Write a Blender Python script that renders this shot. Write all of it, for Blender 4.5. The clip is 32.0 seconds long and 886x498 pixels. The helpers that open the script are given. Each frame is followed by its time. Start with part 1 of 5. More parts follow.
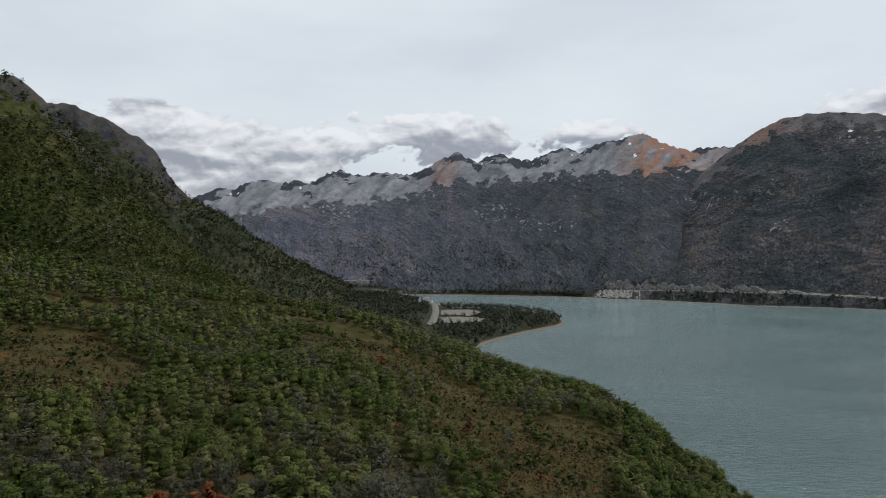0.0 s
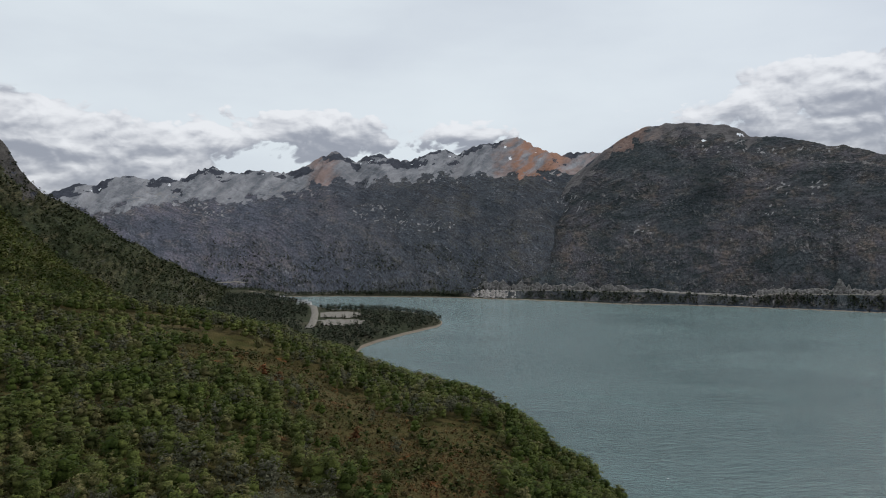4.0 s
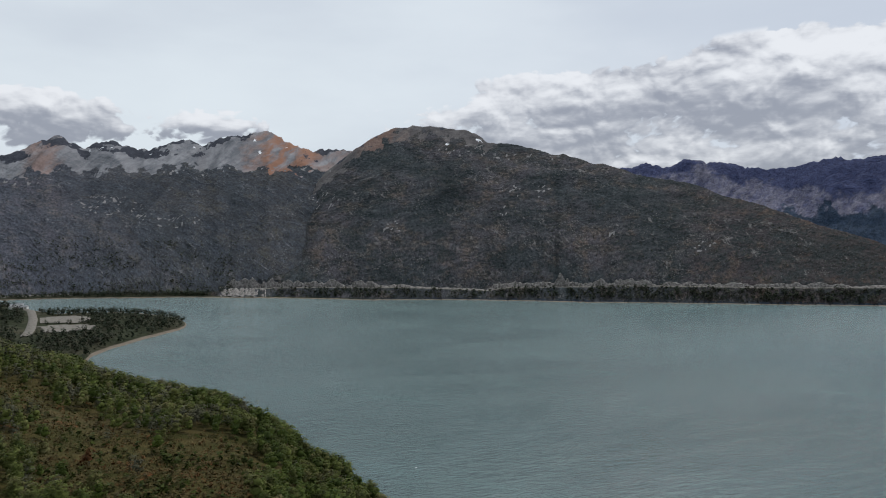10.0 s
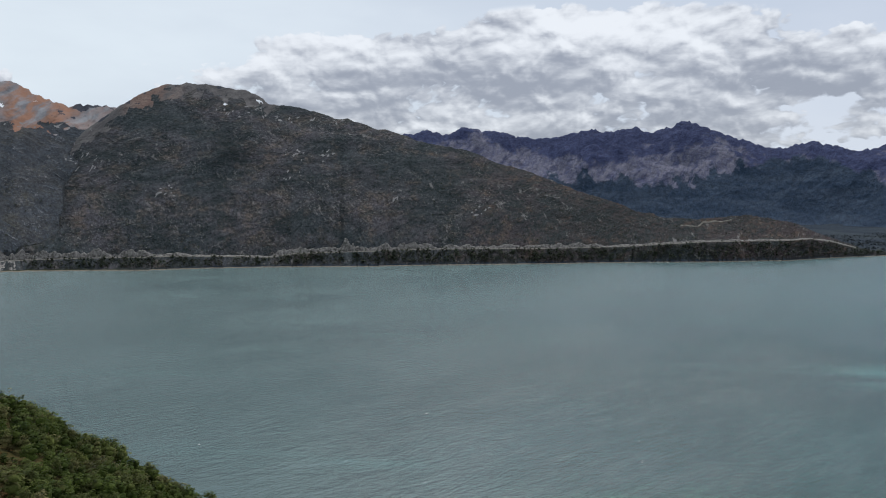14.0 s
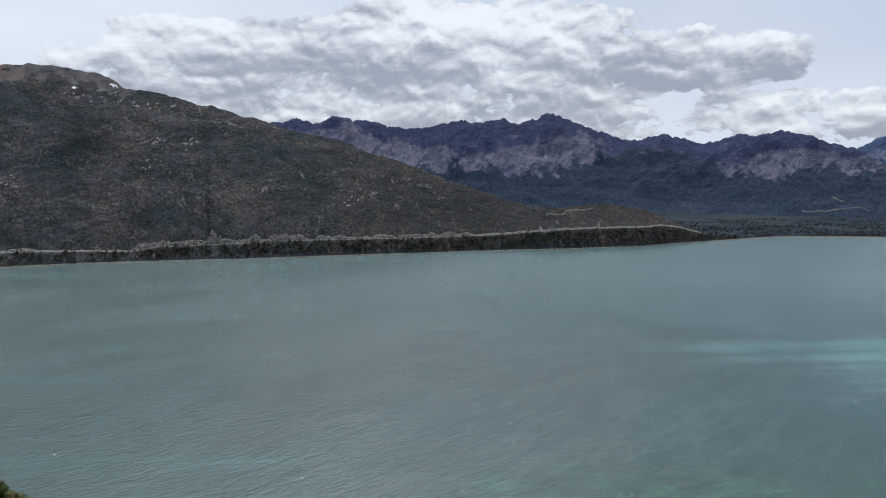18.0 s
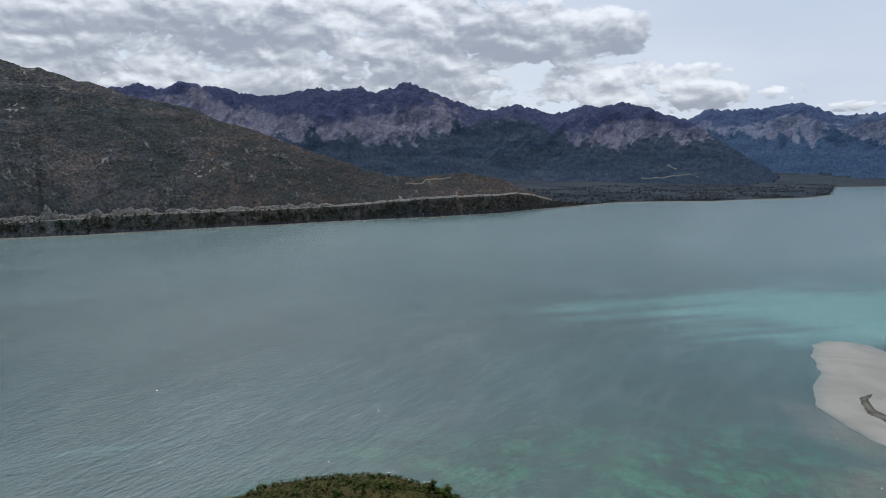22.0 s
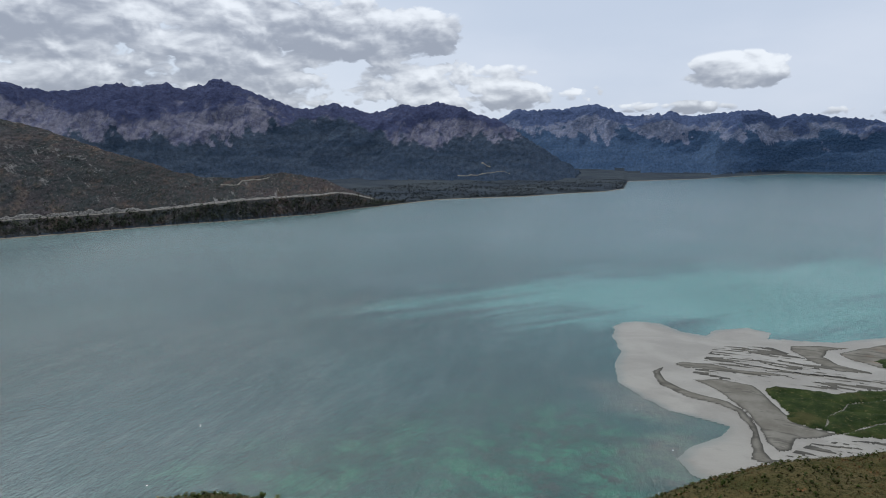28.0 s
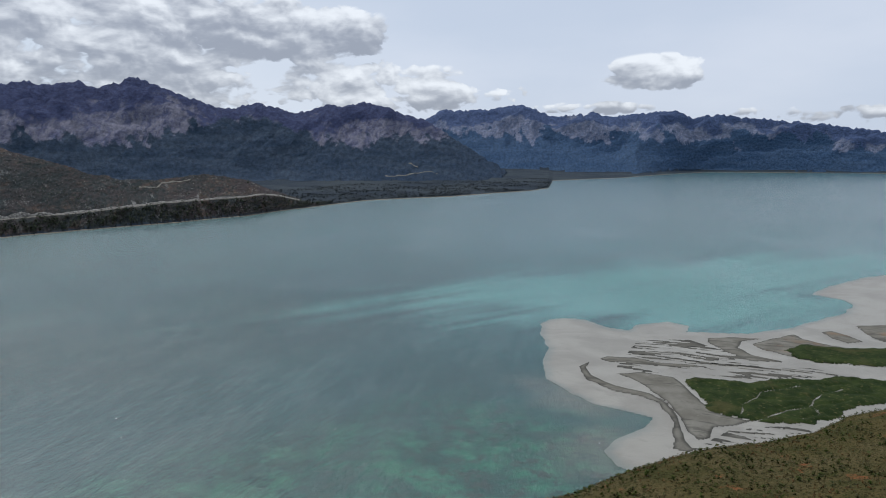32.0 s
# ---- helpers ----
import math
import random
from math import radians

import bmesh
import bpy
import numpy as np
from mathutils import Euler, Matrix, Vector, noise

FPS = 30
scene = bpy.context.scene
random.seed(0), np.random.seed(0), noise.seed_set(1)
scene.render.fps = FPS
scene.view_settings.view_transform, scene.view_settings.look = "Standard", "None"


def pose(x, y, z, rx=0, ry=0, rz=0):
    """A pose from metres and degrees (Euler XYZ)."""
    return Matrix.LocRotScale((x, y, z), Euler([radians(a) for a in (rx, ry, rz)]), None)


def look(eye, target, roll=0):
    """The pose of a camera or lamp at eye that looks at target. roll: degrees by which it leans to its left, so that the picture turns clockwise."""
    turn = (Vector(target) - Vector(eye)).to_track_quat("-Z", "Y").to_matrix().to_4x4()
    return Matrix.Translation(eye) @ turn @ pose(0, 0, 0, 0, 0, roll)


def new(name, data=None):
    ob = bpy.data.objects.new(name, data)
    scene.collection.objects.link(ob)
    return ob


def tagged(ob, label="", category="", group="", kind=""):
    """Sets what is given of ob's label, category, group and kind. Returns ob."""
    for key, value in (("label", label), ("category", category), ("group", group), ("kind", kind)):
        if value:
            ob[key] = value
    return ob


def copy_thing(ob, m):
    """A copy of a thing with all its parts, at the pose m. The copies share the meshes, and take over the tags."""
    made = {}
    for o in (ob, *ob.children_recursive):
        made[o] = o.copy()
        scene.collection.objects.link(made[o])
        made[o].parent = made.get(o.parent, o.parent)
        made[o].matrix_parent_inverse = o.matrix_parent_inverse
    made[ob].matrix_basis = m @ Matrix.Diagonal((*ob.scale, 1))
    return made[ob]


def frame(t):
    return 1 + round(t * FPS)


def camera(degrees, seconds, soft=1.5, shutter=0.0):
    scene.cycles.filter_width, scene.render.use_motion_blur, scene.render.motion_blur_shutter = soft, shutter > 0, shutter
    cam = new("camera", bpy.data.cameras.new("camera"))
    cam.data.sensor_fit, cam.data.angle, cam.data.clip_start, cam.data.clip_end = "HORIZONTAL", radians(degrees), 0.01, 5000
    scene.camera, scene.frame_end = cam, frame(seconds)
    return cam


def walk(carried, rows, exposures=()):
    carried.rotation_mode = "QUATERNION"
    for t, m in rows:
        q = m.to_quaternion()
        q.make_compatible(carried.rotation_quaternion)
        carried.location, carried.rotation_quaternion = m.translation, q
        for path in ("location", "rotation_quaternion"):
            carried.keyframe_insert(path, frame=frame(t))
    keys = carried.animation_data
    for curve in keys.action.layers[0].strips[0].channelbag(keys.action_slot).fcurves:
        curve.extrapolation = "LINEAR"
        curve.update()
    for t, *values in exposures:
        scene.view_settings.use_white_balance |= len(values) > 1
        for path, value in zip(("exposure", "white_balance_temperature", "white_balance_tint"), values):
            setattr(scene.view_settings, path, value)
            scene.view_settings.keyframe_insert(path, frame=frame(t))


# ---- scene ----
cam = camera(63.49, 32.0, soft=1.0)
PATH = [  # seconds, place, tilt, lean, heading
    (0.0, -0.16, -0.03, 100.16, 88.65, 0.40, -0.01),
    (0.5, -0.40, -0.07, 100.40, 88.67, 0.34, -0.52),
    (1.0, -0.72, -0.13, 100.73, 88.69, 0.35, -1.40),
    (1.5, -1.08, -0.19, 101.09, 88.67, 0.32, -2.56),
    (2.0, -1.44, -0.26, 101.45, 88.65, 0.29, -3.98),
    (2.5, -1.80, -0.32, 101.82, 88.61, 0.22, -5.38),
    (3.0, -2.19, -0.38, 102.25, 88.61, 0.21, -6.82),
    (3.5, -2.60, -0.41, 102.75, 88.57, 0.16, -8.30),
    (5.5, -2.98, -0.40, 103.30, 88.51, 0.15, -13.98),
    (6.0, -3.25, -0.38, 103.72, 88.50, 0.12, -15.47),
    (6.5, -3.42, -0.34, 104.04, 88.49, 0.00, -16.93),
    (7.0, -3.53, -0.31, 104.26, 88.47, -0.06, -18.38),
    (7.5, -3.62, -0.28, 104.47, 88.50, -0.14, -19.86),
    (8.0, -3.69, -0.25, 104.62, 88.50, -0.25, -21.33),
    (8.5, -3.70, -0.22, 104.71, 88.51, -0.28, -22.93),
    (9.0, -3.69, -0.20, 104.74, 88.53, -0.37, -25.02),
    (9.5, -3.66, -0.17, 104.76, 88.42, -0.44, -27.26),
    (10.0, -3.63, -0.15, 104.77, 88.28, -0.50, -29.45),
    (10.5, -3.60, -0.13, 104.78, 87.88, -0.57, -31.99),
    (11.0, -3.58, -0.11, 104.80, 86.73, -0.56, -34.83),
    (11.5, -3.56, -0.09, 104.82, 85.67, -0.56, -37.67),
    (12.0, -3.57, -0.08, 104.88, 85.60, -0.59, -40.54),
    (12.5, -3.62, -0.08, 104.97, 85.59, -0.62, -43.38),
    (13.0, -3.70, -0.09, 105.09, 85.60, -0.68, -44.56),
    (13.5, -3.79, -0.10, 105.22, 85.61, -0.64, -45.49),
    (14.0, -3.93, -0.12, 105.40, 85.63, -0.63, -46.52),
    (14.5, -4.11, -0.18, 105.61, 85.65, -0.69, -47.68),
    (16.5, -4.36, -0.28, 105.86, 85.75, -0.72, -52.76),
    (17.0, -4.60, -0.39, 106.06, 85.66, -0.65, -54.10),
    (17.5, -4.82, -0.52, 106.21, 85.43, -0.60, -55.43),
    (18.0, -5.01, -0.64, 106.32, 84.90, -0.55, -56.68),
    (18.5, -5.20, -0.76, 106.42, 84.30, -0.54, -58.05),
    (19.0, -5.38, -0.88, 106.53, 83.70, -0.47, -59.47),
    (19.5, -5.57, -0.99, 106.63, 83.10, -0.45, -60.85),
    (20.0, -5.75, -1.11, 106.74, 82.50, -0.39, -62.24),
    (20.5, -5.93, -1.21, 106.85, 82.46, -0.41, -63.68),
    (21.0, -6.10, -1.31, 106.97, 82.48, -0.39, -65.05),
    (21.5, -6.27, -1.40, 107.09, 82.52, -0.40, -66.44),
    (22.0, -6.43, -1.50, 107.20, 82.55, -0.41, -67.87),
    (22.5, -6.60, -1.59, 107.32, 82.55, -0.38, -69.21),
    (23.0, -6.77, -1.68, 107.44, 82.56, -0.35, -70.35),
    (23.5, -6.94, -1.78, 107.56, 82.57, -0.28, -71.51),
    (24.0, -7.11, -1.87, 107.67, 82.59, -0.26, -72.67),
    (24.5, -7.26, -1.96, 107.78, 82.58, -0.23, -73.79),
    (25.0, -7.39, -2.03, 107.90, 82.58, -0.14, -74.96),
    (25.5, -7.49, -2.09, 108.03, 82.57, -0.13, -76.12),
    (27.5, -7.56, -2.13, 108.16, 82.50, 0.04, -80.86),
    (28.0, -7.61, -2.16, 108.27, 82.50, 0.02, -82.11),
    (28.5, -7.65, -2.19, 108.36, 82.53, 0.05, -83.39),
    (29.0, -7.68, -2.20, 108.42, 82.54, 0.09, -84.66),
    (29.5, -7.70, -2.22, 108.49, 82.57, 0.09, -85.94),
    (30.0, -7.73, -2.24, 108.55, 82.57, 0.13, -86.45),
    (30.5, -7.76, -2.26, 108.61, 82.54, 0.17, -86.75),
    (31.0, -7.79, -2.27, 108.68, 82.53, 0.19, -87.08),
    (31.5, -7.81, -2.29, 108.74, 82.51, 0.23, -87.46),
    (32.0, -7.83, -2.30, 108.78, 82.50, 0.20, -87.86),
]
walk(cam, [(t, pose(x, y, z, a, b, c)) for t, x, y, z, a, b, c in PATH], exposures=[(0.0, -0.06, 6500, 10), (10.0, -0.06, 6450, 10), (17.0, 0.05, 6250, 9), (32.0, 0.03, 6230, 9)])


# ---- node building ----
class Net:
    """Shorthand for building a node tree: sockets combine with + - * /."""

    def __init__(self, tree):
        self.tree = tree
        tree.nodes.clear()

    def node(self, kind, **props):
        n = self.tree.nodes.new(kind)
        for key, value in props.items():
            setattr(n, key, value)
        return n

    def put(self, socket, value):
        if isinstance(value, Val):
            self.tree.links.new(value.s, socket)
        elif isinstance(value, tuple) and socket.type == "RGBA":
            socket.default_value = (*value[:3], 1)
        else:
            socket.default_value = value

    def math(self, op, *values, clamp=False):
        n = self.node("ShaderNodeMath", operation=op, use_clamp=clamp)
        for socket, value in zip(n.inputs, values):
            self.put(socket, value)
        return Val(self, n.outputs[0])

    def noise(self, vec, scale, detail=4.0, rough=0.55, distort=0.0):
        n = self.node("ShaderNodeTexNoise", noise_dimensions="3D")
        self.put(n.inputs["Vector"], vec)
        for key, value in (("Scale", scale), ("Detail", detail), ("Roughness", rough), ("Distortion", distort)):
            n.inputs[key].default_value = value
        return Val(self, n.outputs[0])

    def cells(self, vec, scale, feature="F1"):
        n = self.node("ShaderNodeTexVoronoi", feature=feature)
        if feature == "SMOOTH_F1":
            n.inputs["Smoothness"].default_value = 0.35
        self.put(n.inputs["Vector"], vec)
        n.inputs["Scale"].default_value = scale
        return Val(self, n.outputs["Distance"])

    def vec(self, x, y, z):
        n = self.node("ShaderNodeCombineXYZ")
        for socket, value in zip(n.inputs, (x, y, z)):
            self.put(socket, value)
        return Val(self, n.outputs[0])

    def split(self, v):
        n = self.node("ShaderNodeSeparateXYZ")
        self.put(n.inputs[0], v)
        return [Val(self, o) for o in n.outputs]

    def scaled(self, v, factors):
        n = self.node("ShaderNodeVectorMath", operation="MULTIPLY")
        self.put(n.inputs[0], v)
        n.inputs[1].default_value = factors
        return Val(self, n.outputs[0])

    def times(self, colour, value):
        n = self.node("ShaderNodeVectorMath", operation="SCALE")
        self.put(n.inputs[0], colour)
        self.put(n.inputs["Scale"], value)
        return Val(self, n.outputs[0])

    def ramp(self, value, low, high):
        n = self.node("ShaderNodeMapRange", interpolation_type="SMOOTHSTEP")
        self.put(n.inputs[0], value)
        n.inputs[1].default_value, n.inputs[2].default_value = low, high
        return Val(self, n.outputs[0])

    def mix(self, fac, a, b):
        n = self.node("ShaderNodeMix", data_type="RGBA")
        self.put(n.inputs[0], fac)
        self.put(n.inputs[6], a)
        self.put(n.inputs[7], b)
        return Val(self, n.outputs[2])

    def attr(self, name):
        n = self.node("ShaderNodeAttribute", attribute_name=name)
        return Val(self, n.outputs["Fac"])

    def place(self):
        n = self.node("ShaderNodeNewGeometry")
        return Val(self, n.outputs["Position"]), Val(self, n.outputs["Normal"])


class Val:
    def __init__(self, net, s):
        self.net, self.s = net, s

    def __add__(self, o):
        return self.net.math("ADD", self, o)

    def __sub__(self, o):
        return self.net.math("SUBTRACT", self, o)

    def __mul__(self, o):
        return self.net.math("MULTIPLY", self, o)

    def __truediv__(self, o):
        return self.net.math("DIVIDE", self, o)



# ---- world: broken overcast, with banks of cumulus over the mountains ----
SUN_EL, SUN_AZ = 56.0, 62.0     # degrees; the sun stands behind thin cloud beyond the lake
world = bpy.data.worlds.new("world")
scene.world = world
world.use_nodes = True
net = Net(world.node_tree)
geo = net.node("ShaderNodeTexCoord")
dx, dy, dz = net.split(Val(net, geo.outputs["Generated"]))
azd = net.math("ARCTAN2", dx, dy) * 57.29578
eld = net.math("ARCSINE", dz) * 57.29578
# bearing, height, half width, half height, weight
BANKS = [(66, 5.7, 10, 1.7, 0.5), (60, 7.6, 20, 2.2, 0.55), (43, 7.2, 10, 2.0, 0.5), (-20, 6.0, 15, 3.6, 0.6), (-4, 7.4, 13, 2.3, 0.5), (9, 7.6, 8, 1.8, 0.4), (33, 8.2, 9, 2.2, 0.45), (44, 9.4, 13, 3.4, 0.66), (47, 5.4, 9, 1.4, 0.5),
         (58, 10.5, 16, 3.6, 0.68), (62, 6.2, 14, 1.6, 0.5), (74, 9.2, 9, 3.0, 0.66), (80, 5.6, 10, 1.8, 0.52), (88, 4.6, 5, 1.0, 0.45), (104.5, 6.1, 4.6, 1.3, 0.5),
         (92, 4.6, 5, 0.9, 0.4), (98, 3.5, 6, 0.6, 0.4), (117, 2.6, 7, 0.8, 0.5), (111, 3.0, 5, 0.5, 0.36), (150, 8, 25, 4, 0.5), (-70, 9, 28, 5, 0.6), (-12, 3.6, 16, 1.6, 0.5), (40, 5.0, 10, 1.3, 0.5), (56, 4.6, 12, 1.4, 0.5), (70, 4.6, 10, 1.4, 0.5), (84, 4.0, 9, 1.0, 0.45)]


def heap(lift, side):
    """Rounded heaps of cloud: bulging cells of several sizes over slow noise. Gives the large form and the whole."""
    a, e = azd * 0.1 + side, eld * 0.16 + lift
    warp = net.noise(net.vec(a, e, 2.0), 2.4, 4.0, 0.5) * 0.34
    p = net.vec(a + warp, e + warp * 0.6, 0.0)
    form = net.noise(p, 1.0, 3.0, 0.5) * 0.62 + net.cells(p, 1.7, "SMOOTH_F1") * -0.3 + net.cells(p, 4.1, "SMOOTH_F1") * -0.24
    return form, form + net.cells(p, 9.5, "SMOOTH_F1") * -0.16 + net.cells(p, 21.0, "SMOOTH_F1") * -0.07 + net.noise(p, 14.0, 5.0, 0.62) * 0.13


(form, puff), (form_up, above) = heap(0.0, 0.0), heap(0.075, 0.015)
bank, tone, total = None, None, None
for b_az, b_el, w_az, w_el, weight in BANKS:
    u, v = (azd - b_az) / w_az, (eld - b_el) / w_el
    bump = net.ramp(u * u + v * v, 1.7, 0.0) * weight
    part_tone = bump * net.ramp(v, -0.8, 0.6)
    bank = bump if bank is None else net.math("MAXIMUM", bank, bump)
    tone = part_tone if tone is None else tone + part_tone
    total = bump if total is None else total + bump
cover = net.ramp(puff * 1.5 + bank, 0.22, 0.33) * net.ramp(bank, 0.06, 0.2)
thick = net.noise(net.vec(azd * 0.05, eld * 0.2, 4.0), 1.6, 6.0, 0.6)
lit = net.ramp(tone / (total + 0.001) * 0.55 + (form - form_up) * 0.9 + (puff - above) * 1.3 + (thick - 0.5) * 1.5 + 0.02, 0.0, 0.82)
cumulus = net.mix(lit, (0.33, 0.355, 0.42), (0.87, 0.89, 0.925))
veil = net.noise(net.vec(azd * 0.03, eld * 0.09, 9.0), 1.3, 5.0, 0.5)
turn = net.ramp(azd, 5.0, 100.0)
pale = net.mix(turn, (0.78, 0.85, 0.90), (0.66, 0.70, 0.79))
dull = net.mix(turn, (0.66, 0.72, 0.79), (0.56, 0.62, 0.73))
high = net.mix(net.ramp(veil, 0.3, 0.7), dull, pale)
sky = net.node("ShaderNodeTexSky", sky_type="NISHITA", sun_disc=False, sun_elevation=radians(SUN_EL), sun_rotation=radians(SUN_AZ))
thin = net.node("ShaderNodeMix", data_type="RGBA", blend_type="MULTIPLY")
net.put(thin.inputs[0], 1.0)
net.put(thin.inputs[6], Val(net, sky.outputs[0]))
net.put(thin.inputs[7], (0.1, 0.1, 0.1))
clouded = net.mix(0.94, Val(net, thin.outputs[2]), net.mix(cover, high, cumulus))
back = net.node("ShaderNodeBackground")
net.put(back.inputs[0], clouded)
back.inputs[1].default_value = 1.0
net.tree.links.new(back.outputs[0], net.node("ShaderNodeOutputWorld").inputs[0])

sun = new("sun", bpy.data.lights.new("sun", "SUN"))
sun.data.energy, sun.data.angle, sun.data.color = 2.0, radians(16), (1.0, 0.95, 0.88)
sun.matrix_world = look((0, 0, 0), (-math.sin(radians(SUN_AZ)) * math.cos(radians(SUN_EL)), -math.cos(radians(SUN_AZ)) * math.cos(radians(SUN_EL)), -math.sin(radians(SUN_EL))))


# ---- materials ----
def material(name, build, roughness=0.95, specular=0.05):
    """A node material: build(net, position, normal) returns colour and height for the relief, or also the relief's strength and distance."""
    m = bpy.data.materials.new(name)
    m.use_nodes = True
    net = Net(m.node_tree)
    pos, nor = net.place()
    colour, height, *depth = build(net, pos, nor)
    b = net.node("ShaderNodeBsdfPrincipled")
    net.put(b.inputs["Base Color"], colour)
    b.inputs["Roughness"].default_value = roughness
    b.inputs["Specular IOR Level"].default_value = specular
    if height is not None:
        n = net.node("ShaderNodeBump")
        net.put(n.inputs["Height"], height)
        n.inputs["Strength"].default_value, n.inputs["Distance"].default_value = (*depth, 1.0, 1.0)[:2]
        net.put(b.inputs["Normal"], Val(net, n.outputs[0]))
    net.tree.links.new(b.outputs[0], net.node("ShaderNodeOutputMaterial").inputs[0])
    return m


def heath(net, pos, nor):
    big, mid, fine = net.noise(pos, 0.018, 5), net.noise(pos, 0.13, 5), net.noise(pos, 1.1, 4, 0.65)
    tuft = net.cells(pos, 1.3)
    c = net.mix(net.ramp(mid, 0.35, 0.62), (0.044, 0.044, 0.014), (0.078, 0.063, 0.025))
    c = net.mix(net.ramp(big, 0.5, 0.68) * net.ramp(fine, 0.3, 0.7), c, (0.11, 0.087, 0.046))
    c = net.mix(net.ramp(net.noise(pos, 0.09, 4, 0.6), 0.62, 0.7) * net.ramp(fine, 0.35, 0.6), c, (0.19, 0.07, 0.03))
    c = net.mix(net.ramp(tuft + fine * 0.4, 0.62, 0.35), c, (0.024, 0.026, 0.009))
    return c, fine * 0.8 + net.noise(pos, 4.0, 3, 0.6) * 0.4 + tuft * -0.3, 1.0, 0.6


def slope_wood(low, high, tan, deep, stone_a, stone_b, dip=0.3, rocks=1.0, end_tint=None, span=(0.0, 1.0)):
    """Scrub and low forest on a mountain side, with ledges, slabs of bare rock and scree; u runs along the slope and w is the height."""
    def build(net, pos, nor):
        u, w = net.attr("across"), net.split(pos)[2]
        bend = net.noise(net.vec(u, w * 1.4, 5.0), 0.009, 4) * 60.0
        p = net.vec(u, w * 1.4, 0.0)
        lay = net.vec(u * 0.3, (w + u * dip + bend) * 1.3, 0.0)
        fall = net.vec(u - w * 0.7 + bend, w * 0.5, 0.0)
        big, mid, fine = net.noise(p, 0.007, 4), net.noise(p, 0.032, 6, 0.62), net.noise(p, 0.2, 4, 0.68)
        c = net.mix(net.ramp(big, 0.38, 0.62), low, high)
        c = net.mix(net.ramp(mid + (big - 0.5) * 0.5, 0.47, 0.68) * 0.85, c, tan)
        # A further tint multiplies the colour along part of the slope.
        if end_tint:
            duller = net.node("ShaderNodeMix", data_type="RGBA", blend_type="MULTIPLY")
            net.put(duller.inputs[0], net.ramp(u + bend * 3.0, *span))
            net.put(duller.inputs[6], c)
            net.put(duller.inputs[7], end_tint)
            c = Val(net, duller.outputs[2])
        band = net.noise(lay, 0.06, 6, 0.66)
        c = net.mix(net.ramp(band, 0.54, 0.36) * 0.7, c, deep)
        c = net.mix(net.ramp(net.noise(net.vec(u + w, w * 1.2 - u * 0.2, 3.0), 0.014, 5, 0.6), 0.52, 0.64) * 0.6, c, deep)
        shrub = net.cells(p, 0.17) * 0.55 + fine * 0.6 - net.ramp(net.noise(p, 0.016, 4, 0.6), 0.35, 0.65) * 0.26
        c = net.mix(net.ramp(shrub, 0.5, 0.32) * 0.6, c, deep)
        # Shading of grain and ledges, multiplied into the colour.
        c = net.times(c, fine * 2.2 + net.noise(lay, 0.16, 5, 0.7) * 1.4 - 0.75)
        rocky = net.noise(p, 0.011, 4, 0.6)
        grain = net.mix(net.ramp(fine, 0.3, 0.7), stone_a, stone_b)
        gate = net.ramp(rocky, 0.4, 0.56) * rocks
        ledge = net.noise(lay, 0.07, 7, 0.68)
        c = net.mix(net.ramp(ledge, 0.56, 0.66) * net.ramp(fine, 0.4, 0.56) * gate * 0.8, c, grain)
        slab = net.noise(net.vec(u + w * 0.8, w * 0.7 - u * 0.25, 7.0), 0.09, 6, 0.72)
        c = net.mix(net.ramp(slab, 0.59, 0.66) * gate * 0.9, c, net.mix(0.4, grain, (0.24, 0.235, 0.23)))
        c = net.mix(net.ramp(net.noise(p, 0.4, 3, 0.7) + rocky * 0.3, 0.79, 0.85) * 0.8 * rocks, c, (0.24, 0.235, 0.23))
        scree = net.noise(fall, 0.034, 8, 0.68)
        stone = net.mix(net.ramp(scree, 0.3, 0.7), stone_a, stone_b)
        stone = net.mix(net.attr("red") * net.ramp(net.noise(fall, 0.03, 5, 0.6), 0.36, 0.56), stone, (0.27, 0.15, 0.105))
        stone = net.mix(net.ramp(net.attr("crag") + (fine - 0.5) * 0.9 + (mid - 0.5) * 0.8, 0.42, 0.6), stone, (0.045, 0.05, 0.064))
        c = net.mix(net.ramp(net.attr("bare") + (scree - 0.5) * 1.6, 0.38, 0.58), c, stone)
        c = net.mix(net.ramp(net.attr("pale") + (net.noise(lay, 0.2, 4, 0.7) - 0.5) * 1.0, 0.45, 0.62), c, (0.21, 0.208, 0.21))
        return c, ledge * 2.2 + fine * 0.5 + slab * 0.7 + shrub * 0.4, 1.0, 3.6
    return build


